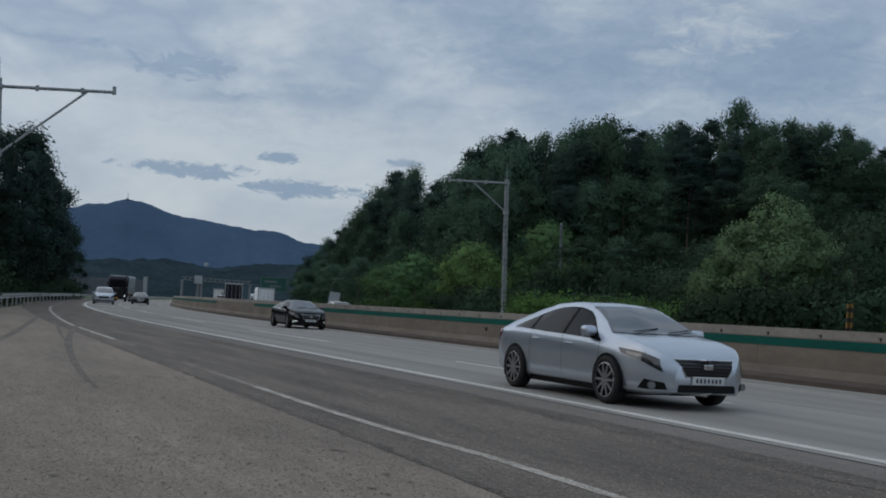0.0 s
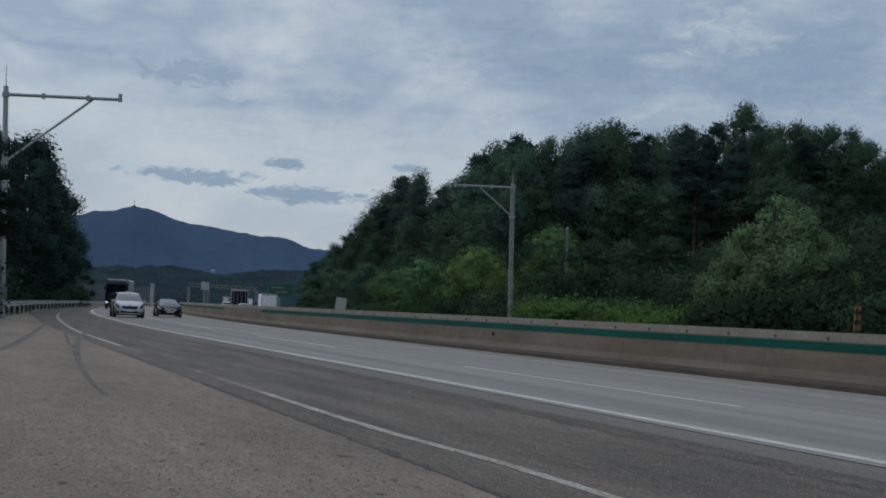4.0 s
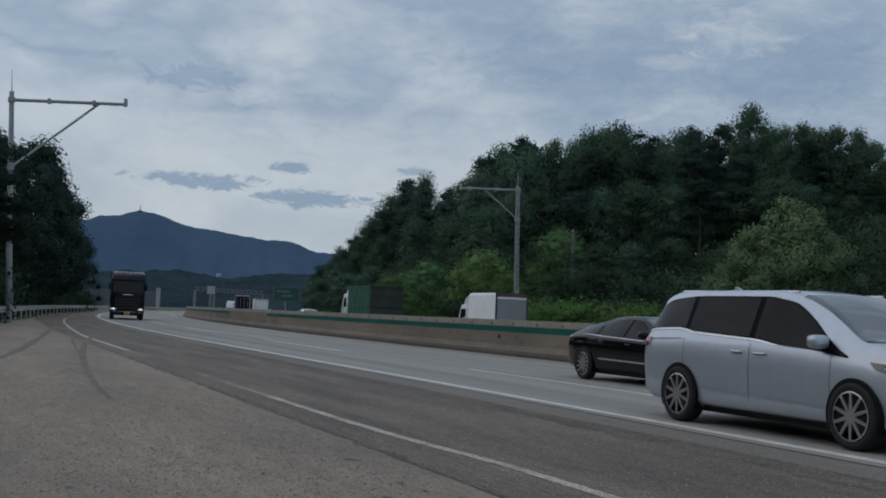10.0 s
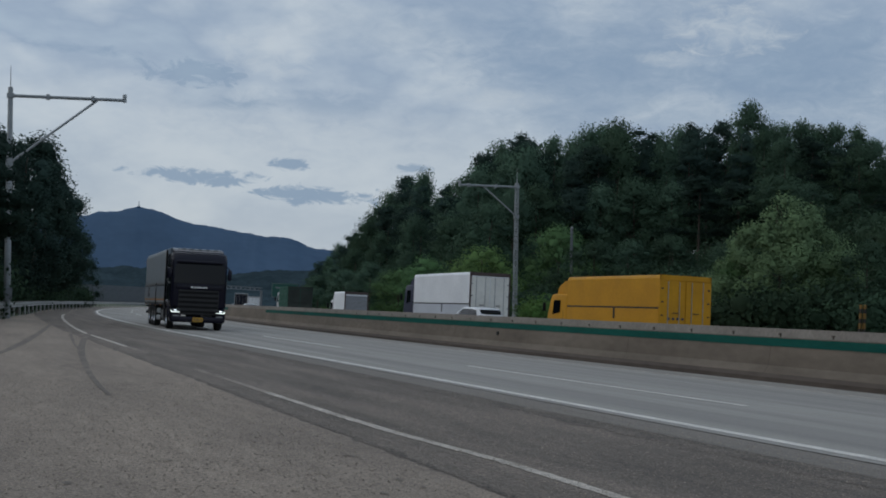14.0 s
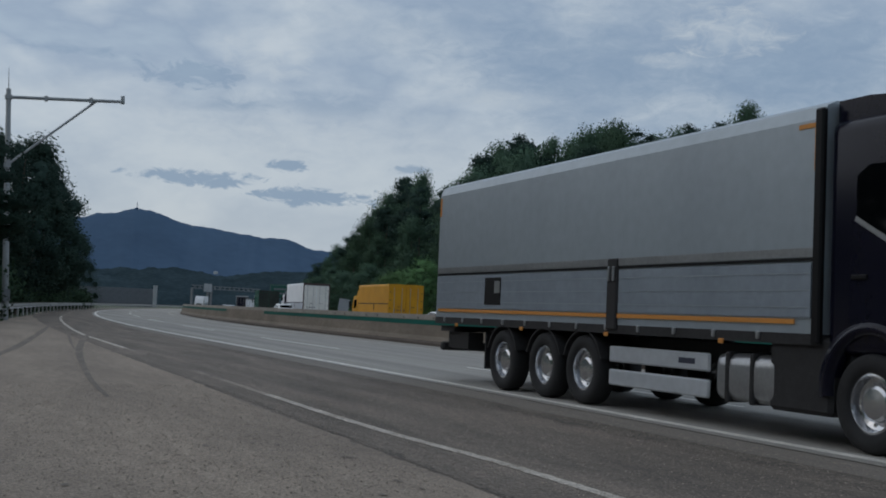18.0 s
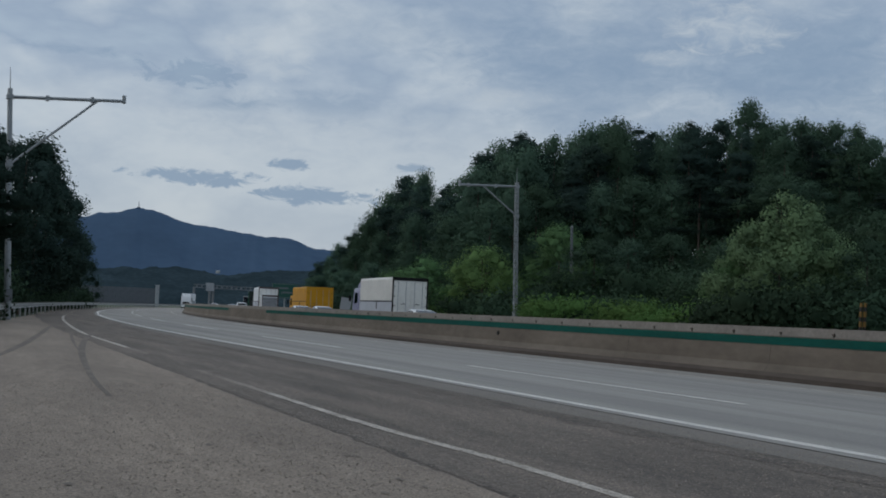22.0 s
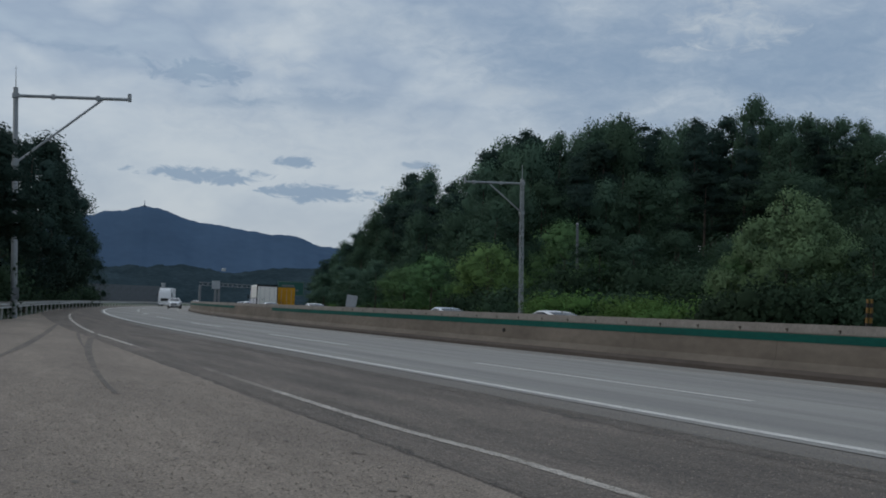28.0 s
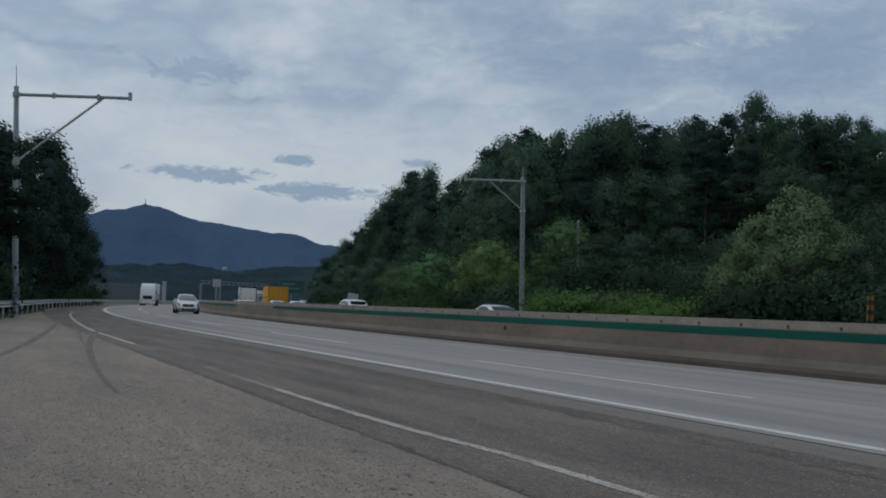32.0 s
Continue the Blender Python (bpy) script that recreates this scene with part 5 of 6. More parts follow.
    gz0, gz1, gw0, gw1, gx = spec["grille"]
    part("grille_surround", nose(sh, gz0 - .018, gz1 + .014, gw0 + .022, gw1 + .022, .008), spec.get("surround", P_CHROME), t, "bright grille surround")
    g = part("grille", nose(sh, gz0, gz1, gw0, gw1, .016), P_GRILLE, t, "dark grille")
    nb = spec.get("bars", 5)
    for k in range(nb):
        z = gz0 + (gz1 - gz0) * (k + .5) / nb
        hw = (gw0 + (gw1 - gw0) * (z - gz0) / (gz1 - gz0)) * .97
        part("grille_bar", nose(sh, z - .006, z + .006, hw, hw, .024, .02, 10, 1), spec.get("barmat", P_TRIM), g)
    ez = spec["emblem"]
    part("emblem", rb((sh.face_x(0, ez) + .03, 0, ez), (.02, .15, .07), .03, 2), P_CHROME, g, "plain oval badge")
    iz, ih, iw = spec["intake"], spec.get("intake_h", .10), spec["intake_w"] / 2
    part("lower_intake", nose(sh, iz - ih / 2, iz + ih / 2, iw, iw * .95, .012), P_TRIM, t, "black lower intake")
    part("bumper_lip", nose(sh, spec["lip"] - .025, spec["lip"] + .03, iw * 1.12, iw * 1.12, .03, .12, 14, 2), spec.get("lipmat", P_CHROME), t, "bright bumper lip")
    plate(t, pose(xf + spec.get("platex", .035), 0, spec["plate"]))
    part("underside", rb((0, 0, .22), (ax1 - ax0 + .5, 1.5, .14), .03), P_CHASSIS, t)
    for k in spec.get("rails", ()):
        for sd in (1, -1):
            bm = bmesh.new()
            q0, q1 = sh.point(k[0], 9.2, sd, .015), sh.point(k[1], 9.2, sd, .015)
            bar(bm, q0, q1, .016)
            part("roof_rail", bm, P_CHROME, t)
    ant = sh.point(spec["fin"], 10.99, 1, 0)
    part("aerial_fin", plate_mesh([(ant[0] - .1, ant[2]), (ant[0] + .1, ant[2]), (ant[0] - .08, ant[2] + .07)], .03), paint, t)
    return t


def sedan_spec(L=4.855, H=1.475, W=1.865, **kw):
    h, b = L / 2, W / 2
    sp = dict(
        lampmat=P_LAMPDARK, L=L, r=.335, w=.215, rear=-1.44, front=1.365, spokes=10, rim=P_ALLOY,
        tables=dict(
            zb=[(-h, .36), (-h + .2, .25), (-1.2, .2), (1.2, .2), (h - .3, .2), (h, .24)],
            zs=[(-h, .80), (-2.2, .93), (-1.4, .95), (0, .91), (.9, .88), (1.5, .80), (2.1, .70), (h, .52)],
            zt=[(-h, .86), (-h + .08, 1.00), (-2.0, 1.09), (-1.75, 1.15), (-1.2, H - .125), (-.75, H - .035), (-.25, H), (.15, H - .01), (.45, H - .07), (.8, H - .22), (1.22, 1.00), (1.6, .95), (2.0, .87), (2.25, .78), (h - .06, .68), (h, .56)],
            w=[(-h, .74 * b), (-h + .12, .88 * b), (-2.0, .96 * b), (-1.4, b), (1.2, b), (1.7, .97 * b), (2.1, .88 * b), (h - .16, .76 * b), (h - .07, .66 * b), (h, .50 * b)],
            wt=[(-h, .6), (-2.0, .66), (-1.6, .63), (-.9, .57), (0, .57), (.5, .58), (.9, .66), (1.25, .80), (1.6, .83), (2.0, .78), (2.25, .66), (h, .45)]),
        windows=[(-1.62, -1.0), (-.96, .03), (.08, 1.12)],
        dlo=[(-1.62, 6.3, 6.36), (-1.35, 6.2, 6.9), (-1.0, 6.14, 7.42), (-.5, 6.1, 7.72), (0, 6.1, 7.78), (.4, 6.1, 7.72), (.62, 6.1, 7.45), (.9, 6.1, 6.75), (1.12, 6.12, 6.2)],
        seams=(-.96, .06, 1.12), handles=(-.75, .28), mirror=.86,
        screen=(1.26, .42), rearglass=(-1.72, -.92),
        lamp=[(1.68, 5.1), (2.33, 4.8), (2.27, 7.0), (1.58, 6.2)],
        fog=[(2.0, 2.2), (2.36, 2.2), (2.34, 3.3), (2.12, 3.3)], foglamp=(2.22, 2.75),
        tail=[(-2.38, 4.4), (-2.05, 4.9), (-2.05, 5.9), (-2.38, 5.8)],
        grille=(.47, .69, .33, .47, h + .012), emblem=.60, intake=.305, intake_w=.95, lip=.225, plate=.415, fin=-.95)
    sp.update(kw)
    return sp


def minivan_spec():
    L, b = 5.115, .99
    h = L / 2
    return dict(
        L=L, r=.35, w=.23, rear=-1.50, front=1.56, spokes=10, rim=P_ALLOY,
        tables=dict(
            zb=[(-h, .38), (-h + .2, .26), (-1.2, .21), (1.2, .21), (h - .3, .22), (h, .26)],
            zs=[(-h, 1.02), (-1.5, 1.06), (0, 1.04), (.9, 1.0), (1.6, .92), (2.2, .80), (h, .6)],
            zt=[(-h, 1.05), (-h + .06, 1.33), (-h + .3, 1.61), (-2.0, 1.67), (-1.2, 1.69), (0, 1.685), (.55, 1.62), (.95, 1.46), (1.55, 1.13), (1.75, 1.10), (2.2, .98), (h - .12, .84), (h, .66)],
            w=[(-h, .80 * b), (-h + .12, .93 * b), (-2.0, .98 * b), (-1.4, b), (1.4, b), (1.9, .97 * b), (2.25, .87 * b), (h - .16, .76 * b), (h - .07, .65 * b), (h, .48 * b)],
            wt=[(-h, .62), (-h + .3, .68), (-1.5, .74), (0, .74), (.6, .71), (1.2, .79), (1.5, .86), (1.8, .88), (2.2, .80), (h - .1, .66), (h, .5)]),
        windows=[(-2.38, -1.46), (-1.41, -.16), (-.10, 1.45)],
        dlo=[(-2.38, 6.6, 7.2), (-2.2, 6.52, 7.7), (-1.5, 6.48, 7.82), (-1.36, 6.34, 7.82), (0, 6.2, 7.82), (.4, 6.06, 7.74), (.8, 6.05, 7.3), (1.2, 6.05, 6.55), (1.45, 6.05, 6.1)],
        strip=(-2.3, -1.5, 5.7), stripmat=P_TRIM, sill=1.45, crease=(2.75, 2.5),
        seams=(-1.44, -.13, 1.22), handles=(-.35, .08), mirror=1.08,
        screen=(1.62, .52), rearglass=(-2.5, -2.28),
        lamp=[(1.84, 5.2), (2.47, 4.9), (2.43, 7.3), (1.74, 6.2)], lampmat=P_LAMPDARK, surround=P_CHROME,
        fog=[(2.1, 1.9), (2.46, 1.9), (2.44, 3.2), (2.24, 3.2)], foglamp=(2.30, 2.6),
        tail=[(-2.52, 4.6), (-2.25, 4.9), (-2.25, 6.1), (-2.52, 6.0)],
        grille=(.57, .78, .43, .53, h + .012), bars=7, emblem=.84, intake=.375, intake_h=.14, intake_w=1.25, lip=.262, lipmat=P_SILVER, plate=.455, fin=-1.6, rails=((-2.0, .3),))


def suv_spec():
    sp = minivan_spec()
    L = 4.7
    h = L / 2
    b = .94
    sp.update(L=L, rear=-1.38, front=1.36, rim=P_ALLOY)
    sp["tables"] = dict(
        zb=[(-h, .42), (-h + .2, .3), (1.2, .26), (h, .3)],
        zs=[(-h, 1.0), (-1.5, 1.02), (0, 1.0), (.9, .97), (1.6, .9), (2.0, .8), (h, .6)],
        zt=[(-h, 1.02), (-h + .05, 1.15), (-h + .35, 1.5), (-1.75, 1.6), (-1.0, 1.64), (0, 1.64), (.3, 1.6), (.65, 1.46), (1.15, 1.12), (1.4, 1.07), (1.9, .98), (h - .1, .84), (h, .66)],
        w=[(-h, .8 * b), (-h + .15, .94 * b), (-1.4, b), (1.3, b), (1.8, .95 * b), (h - .06, .76 * b), (h, .66 * b)],
        wt=[(-h, .56), (-1.8, .6), (0, .62), (.4, .62), (1.2, .74), (1.8, .74), (h, .5)])
    sp.update(windows=[(-1.98, -1.1), (-1.04, -.06), (.02, 1.0)],
              dlo=[(-1.98, 6.3, 6.9), (-1.7, 6.2, 7.6), (-1.0, 6.1, 7.78), (0, 6.08, 7.8), (.3, 6.08, 7.66), (.6, 6.08, 7.1), (1.0, 6.08, 6.15)], seams=(-1.08, -.02, 1.05), handles=(-.8, .2), mirror=.84,
              screen=(1.2, .3), rearglass=(-2.2, -1.95), lamp=[(1.72, 5.1), (2.24, 4.8), (2.2, 7.0), (1.66, 6.2)], fog=[(1.95, 1.9), (2.26, 1.9), (2.24, 3.2), (2.05, 3.2)],
              foglamp=(2.12, 2.6), tail=[(-2.3, 4.6), (-2.05, 4.9), (-2.05, 6.0), (-2.3, 5.9)], grille=(.60, .80, .4, .5, h + .012), emblem=.72, fin=-1.4, rails=((-1.6, .1),))
    return sp


# ---- trucks ----
def truck_wheels(t, axles, half, r=.5, w=.30, mat=P_ALLOY):
    for x in axles:
        for sd in (1, -1):
            wheel(t, x, sd * (half - w / 2), r, w, 10, mat, True)


def cab_shape(L, W, H, z0, rake=.12, top=.25, round_=.09):
    """A cab: a raked box whose front leans back towards the roof."""
    bm = plate_mesh([(-L / 2, z0), (L / 2, z0), (L / 2, z0 + (H - z0) * .48), (L / 2 - rake, H - top), (L / 2 - rake - top * .9, H), (-L / 2, H)], W)
    bmesh.ops.bevel(bm, geom=bm.edges[:], offset=round_, segments=3, affect="EDGES", profile=.6)
    return bm


def dark_truck():
    """The dark cab-over truck with a long grey wing-sided box body; 12.5 m, front towards +x."""
    t = thing("cargo_truck", "dark slate cab-over truck with a long grey box body, headlights on", "truck")
    # cab
    xf = 6.25
    part("cab", cab_shape(2.02, 2.42, 3.40, .95, .10, .34, .15), P_NAVY, t, smooth=True, at=pose(xf - 1.01, 0, 0))
    part("roof_spoiler", plate_mesh([(-.95, 3.2), (.45, 3.36), (.36, 3.46), (.05, 3.56), (-.5, 3.62), (-.95, 3.62)], 2.2), P_NAVY, t, "dark roof spoiler", at=pose(xf - 1.05, 0, 0))
    part("roof_bar", rb((xf - .50, 0, 3.55), (.10, 1.9, .06), .025), P_ALU, t, "bright roof light bar")
    for k in range(5):
        part("roof_lamp", rb((xf - .44, -.7 + .35 * k, 3.55), (.05, .2, .05), .02), P_LAMPGLASS, t)
    scr = plate_mesh([(-1.10, 2.06), (1.10, 2.06), (1.07, 2.80), (.98, 2.88), (-.98, 2.88), (-1.07, 2.80)], .03, "x")
    part("windscreen", scr, P_TRUCKGLASS, t, "dark upright windscreen", at=pose(xf + .125, 0, 0, 0, -2.6, 0))
    part("sun_visor", rb((xf - .0, 0, 2.985), (.20, 2.02, .13), .06, 3), P_NAVY, t, smooth=True, label="dark sun visor")
    for k in (-.45, .35):
        bm = bar(bmesh.new(), (xf + .025, k - .35, 2.1), (xf + .02, k + .35, 2.16), .012, n=6)
        part("wiper", bm, P_TRIM, t)
    part("front_panel", rb((xf - .02, 0, 1.88), (.10, 2.0, .26), .04, 2), P_NAVY, t, smooth=True)
    part("grille", rb((xf - .05, 0, 1.22), (.13, 1.78, 1.12), .03), P_GRILLE, t, "black slatted grille")
    for k in range(5):
        z = .80 + .21 * k
        part("grille_slat", rb((xf + .02, 0, z), (.05, 1.7, .11), .02), P_TRIM, t)
        part("slat_edge", rb((xf + .045, 0, z + .055), (.012, 1.66, .008), .003), P_CHASSIS, t)
    # the maker's word as plain bars
    for k in range(6):
        part("badge_bar", rb((xf + .045, -.31 + .124 * k, 1.87), (.02, .095, .085), .008), P_CHROME, t)
    for sd in (1, -1):
        part("corner_panel", rb((xf - .19, sd * .99, 1.72), (.36, .34, 1.5), .1, 3), P_NAVY, t, smooth=True)
        part("bumper_corner", rb((xf - .24, sd * .96, .62), (.5, .5, .56), .12, 3), P_NAVY, t, smooth=True)
        part("headlamp", rb((xf - .01, sd * .95, .83), (.12, .44, .17), .04, 2), P_LAMPDARK, t, "clear headlamp")
        part("running_light", plate_mesh([(sd * .76, .79), (sd * .80, .755), (sd * 1.12, .745), (sd * 1.17, .80), (sd * 1.17, .86), (sd * 1.13, .81), (sd * 1.09, .785), (sd * .84, .785)], .02, "x"), P_DRL, t, "lit strip below the headlamp", at=pose(xf + .055, 0, 0))
        part("headlight_glow", rb((xf + .055, sd * .98, .85), (.02, .10, .045), .012), P_GLOW, t, "lit headlight")
        part("fog_lamp", rb((xf + .015, sd * .93, .60), (.06, .30, .09), .03), P_LAMPGLASS, t)
        part("side_window", plate_mesh([(-.62, 2.36), (-.1, 2.10), (.52, 2.06), (.50, 2.72), (.40, 2.86), (-.45, 2.88), (-.62, 2.78)], .02), P_GLASS, t, "dark side window", at=pose(xf - .95, sd * 1.222, 0))
        part("window_trim", plate_mesh([(-.64, 2.32), (-.1, 2.03), (.54, 2.0), (.54, 2.05), (-.1, 2.09), (-.62, 2.37)], .024), P_ALU, t, "bright strip under the window", at=pose(xf - .95, sd * 1.224, 0))
        part("door", plate_mesh([(-.70, 1.28), (.55, 1.28), (.60, 2.0), (-.1, 2.02), (-.68, 2.34)], .02), P_NAVY, t, at=pose(xf - .95, sd * 1.224, 0))
        part("door_handle", rb((xf - 1.5, sd * 1.245, 1.75), (.22, .03, .05), .01), P_TRIM, t)
        part("mirror_arm", bar(bmesh.new(), (xf - .12, sd * 1.2, 2.82), (xf - .06, sd * 1.30, 2.72), .03), P_TRIM, t)
        mi = part("wing_mirror", rb((xf - .06, sd * 1.31, 2.46), (.14, .18, .48), .06, 2), P_NAVY, t, smooth=True)
        part("mirror_glass", boxes(((xf - .135, sd * 1.31, 2.46), (.01, .14, .40))), P_CHROME, mi)
        part("wheel_fender", half_ring(.56, .68, .18, -.12), P_NAVY, t, "dark wheel fender", at=pose(4.9, sd * 1.08, .62), smooth=True)
        part("step", rb((5.64, sd * 1.07, .62), (.34, .22, .5), .05), P_CHASSIS, t)
        part("side_skirt", rb((3.85, sd * 1.1, .72), (1.0, .22, .82), .05), P_CHASSIS, t, "black side skirt")
        for z in (.44, .76):
            part("side_guard", rb((1.05, sd * 1.14, z), (2.3, .05, .22), .02), P_GUARD, t, "pale side guard panel")
        part("guard_writing", rb((1.75, sd * 1.168, .76), (.34, .006, .07), 0), P_INK, t, "plain dark blue writing bar")
        tank = rb((2.95, sd * .92, .62), (1.15, .62, .56), .16, 3)
        tk = part("fuel_tank", tank, P_ALU, t, "ribbed aluminium fuel tank", smooth=True)
        for k in (-.3, .15):
            part("tank_strap", rb((2.95 + k, sd * .92, .62), (.08, .65, .59), .16, 3), P_CHASSIS, tk)
        for k in range(3):
            part("mudguard", half_ring(.55, .575, .28, .1), P_CHASSIS, t, at=pose((-.75, -1.95, -3.4)[k], sd * .95, .5))
        part("rear_flap", boxes(((-4.1, sd * .95, .62), (.03, .5, .62))), P_CHASSIS, t, "black mud flap")
    part("bumper", rb((xf - .12, 0, .46), (.36, 2.3, .26), .07, 2), P_NAVY, t, smooth=True)
    plate(t, pose(xf + .075, 0, .46), P_PLATEY, .44, .19)
    # chassis
    part("chassis_frame", boxes(((.2, .42, .86), (11.4, .12, .26)), ((.2, -.42, .86), (11.4, .12, .26)), *[((x, 0, .86), (.14, .9, .2)) for x in (-5, -3, -1, 1, 3)]), P_CHASSIS, t, "black chassis frame")
    part("rear_bumper", rb((-6.15, 0, .62), (.16, 2.3, .16), .03), P_CHASSIS, t)
    part("under_ride_shelf", boxes(((-5.9, 0, .95), (.6, 2.3, .1)), ((-5.6, .9, .75), (.9, .3, .3)), ((-5.6, -.9, .75), (.9, .3, .3))), P_CHASSIS, t)
    # box body: 10.2 m long
    xb0, xb1, zb, zt = -6.25, 4.19, 1.16, 3.64
    xm, ln = (xb0 + xb1) / 2, xb1 - xb0
    bodym = plate_mesh([(-1.25, zb), (1.25, zb), (1.25, zt - .20), (1.20, zt - .06), (1.08, zt), (-1.08, zt), (-1.20, zt - .06), (-1.25, zt - .20)], ln, "x")
    part("box_body", bodym, P_GREYPANEL, t, "grey wing-sided cargo box", at=pose(xm, 0, 0))
    part("bed_frame", boxes(((xm, 0, zb - .06), (ln + .04, 2.5, .12))), P_CHASSIS, t)
    for sd in (1, -1):
        y = sd * 1.256
        part("upper_rail", boxes(((xm, y, 2.02), (ln - .1, .025, .10))), P_ALU, t, "aluminium rail along the wing")
        part("rail_gap", boxes(((xm, y, 1.945), (ln - .1, .016, .035))), P_TRIM, t)
        for a, b in ((xb0 + .06, -.05), (.25, xb1 - .12)):
            lp = part("drop_side", boxes((((a + b) / 2, y, 1.62), (b - a, .022, .58))), P_LOWPANEL, t, "grey ribbed drop-side panel")
            for k in range(3):
                part("panel_rib", boxes((((a + b) / 2, y + sd * .012, 1.44 + .18 * k), (b - a, .008, .012))), P_GREYPANEL, lp)
        part("orange_strip", boxes(((xm - .12, y + sd * .004, 1.285), (ln - .5, .016, .055))), P_ORANGE, t, "orange reflective strip")
        part("corner_mark", boxes(((xb1 - .22, y, zt - .26), (.30, .012, .05)), ((xb1 - .09, y, zt - .5), (.05, .012, .5))), P_ORANGE, t, "orange corner mark")
        part("rear_mark", boxes(((xb0 + .05, y, zt - .42), (.05, .012, .35))), P_ORANGE, t)
        po = part("centre_post", rb((.1, y, 1.58), (.26, .07, .98), .02), P_CHASSIS, t, "dark centre post with latches")
        for k in (-.06, .06):
            part("latch", rb((.1 + k, y + sd * .045, 1.86), (.05, .03, .2), .01), P_ALU, po)
        part("front_post", rb((xb1 - .04, sd * 1.24, 2.3), (.13, .08, 2.5), .02), P_TRIM, t, "dark front post")
        fl = part("panel_flap", boxes(((-3.75, y + sd * .013, 1.63), (.62, .012, .46))), P_TRIM, t, "dark square flap on the side panel")
        part("flap_patch", boxes(((-3.57, y + sd * .021, 1.70), (.2, .008, .2))), P_ALU, fl)
        for k in range(12):
            part("hook", rb((xb0 + .45 + .82 * k, y, 1.12), (.06, .04, .09), .01), P_ALU, t)
        for k in range(4):
            part("marker_lamp", rb((xb0 + 1.0 + 2.6 * k, y, 1.03), (.1, .03, .06), .01), P_ORANGE, t)
    part("rear_door", boxes(((xb0 - .012, .6, 2.35), (.024, 1.15, 2.3)), ((xb0 - .012, -.6, 2.35), (.024, 1.15, 2.3))), P_GREYPANEL, t)
    truck_wheels(t, (4.9, -.75, -1.95, -3.4), 1.22, mat=P_CHROME)
    return t


def cargo_truck(name, label, L, W, H, cabL, cabH, cabpaint, boxmat, lower=None, frame=None, doors="panel", doormat=None, deflector=True, ribs=0, marks=False):
    """A rigid box truck of the far carriageway; front towards +x."""
    t = thing(name, label, "truck")
    xf, xr = L / 2, -L / 2
    part("cab", cab_shape(cabL, W * .96, cabH, .55, .30, .18, .08), cabpaint, t, smooth=True, at=pose(xf - cabL / 2, 0, 0))
    part("windscreen", plate_mesh([(-W * .42, cabH * .62), (W * .42, cabH * .62), (W * .40, cabH * .90), (-W * .40, cabH * .90)], .03, "x"), P_SCREEN, t, at=pose(xf - .02 + cabH * .08, 0, 0, 0, -13, 0))
    for sd in (1, -1):
        part("side_window", plate_mesh([(-.35, cabH * .64), (.42, cabH * .60), (.30, cabH * .88), (-.35, cabH * .88)], .02), P_GLASS, t, "dark side window", at=pose(xf - cabL * .5, sd * (W * .48 + .006), 0))
        part("wing_mirror", rb((xf + .02, sd * (W * .5 + .12), cabH * .74), (.1, .16, .42), .03), P_TRIM, t)
        part("headlamp", rb((xf - .03, sd * W * .36, .78), (.08, .34, .18), .03), P_LAMPGLASS, t)
        part("door_seam", boxes(((xf - cabL * .82, sd * (W * .48 + .004), cabH * .45), (.012, .01, cabH * .5))), P_TRIM, t)
    part("bumper", rb((xf - .1, 0, .5), (.3, W * .94, .3), .05), cabpaint, t)
    part("grille", rb((xf - .01, 0, cabH * .45), (.05, W * .6, cabH * .2), .02), P_GRILLE, t)
    plate(t, pose(xf + .06, 0, .5))
    bx1, z0 = xf - cabL - .12, 1.0
    bl = bx1 - xr
    xm = (bx1 + xr) / 2
    part("box_body", plate_mesh([(-W / 2, z0), (W / 2, z0), (W / 2, H - .14), (W / 2 - .05, H - .03), (W / 2 - .14, H), (-W / 2 + .14, H), (-W / 2 + .05, H - .03), (-W / 2, H - .14)], bl, "x"), boxmat, t, "cargo box", at=pose(xm, 0, 0))
    if deflector:
        part("wind_deflector", plate_mesh([(-cabL * .42, cabH - .05), (cabL * .24, cabH - .05), (cabL * .17, cabH + (H - cabH) * .3), (cabL * .03, cabH + (H - cabH) * .56), (-cabL * .16, cabH + (H - cabH) * .76), (-cabL * .42, H - .12)], W * .8), cabpaint, t, "curved wind deflector", at=pose(xf - cabL / 2 - .05, 0, 0))
    for sd in (1, -1):
        y = sd * (W / 2 + .006)
        if lower is not None:
            part("lower_panel", boxes(((xm, y, z0 + .42), (bl - .05, .014, .78))), lower, t, "grey lower side panel")
            part("side_rail", boxes(((xm, y, z0 + .84), (bl - .05, .02, .07))), P_CHASSIS, t)
            part("latch_post", rb((xm - bl * .05, y, z0 + .6), (.16, .05, .5), .02), P_CHASSIS, t)
        for k in range(ribs):
            part("panel_rib", boxes(((xr + bl * (k + .5) / ribs, y, (z0 + H) / 2), (.06, .05, H - z0 - .1))), boxmat, t)
        if ribs:
            for zz in (.02, .36, .68, .98):
                part("panel_rail", boxes(((xm, y, z0 + (H - z0) * zz), (bl, .09, .13))), boxmat, t)
                if sd > 0:
                    part("rear_rail", boxes(((xr - .06, 0, z0 + (H - z0) * zz), (.08, W * .98, .12))), doormat, t, "dark rail across the tailgate")
        part("side_guard", rb((xm, sd * (W / 2 - .06), .68), (bl * .35, .04, .12), .015), P_ALU, t)
    fm = frame or P_ALU
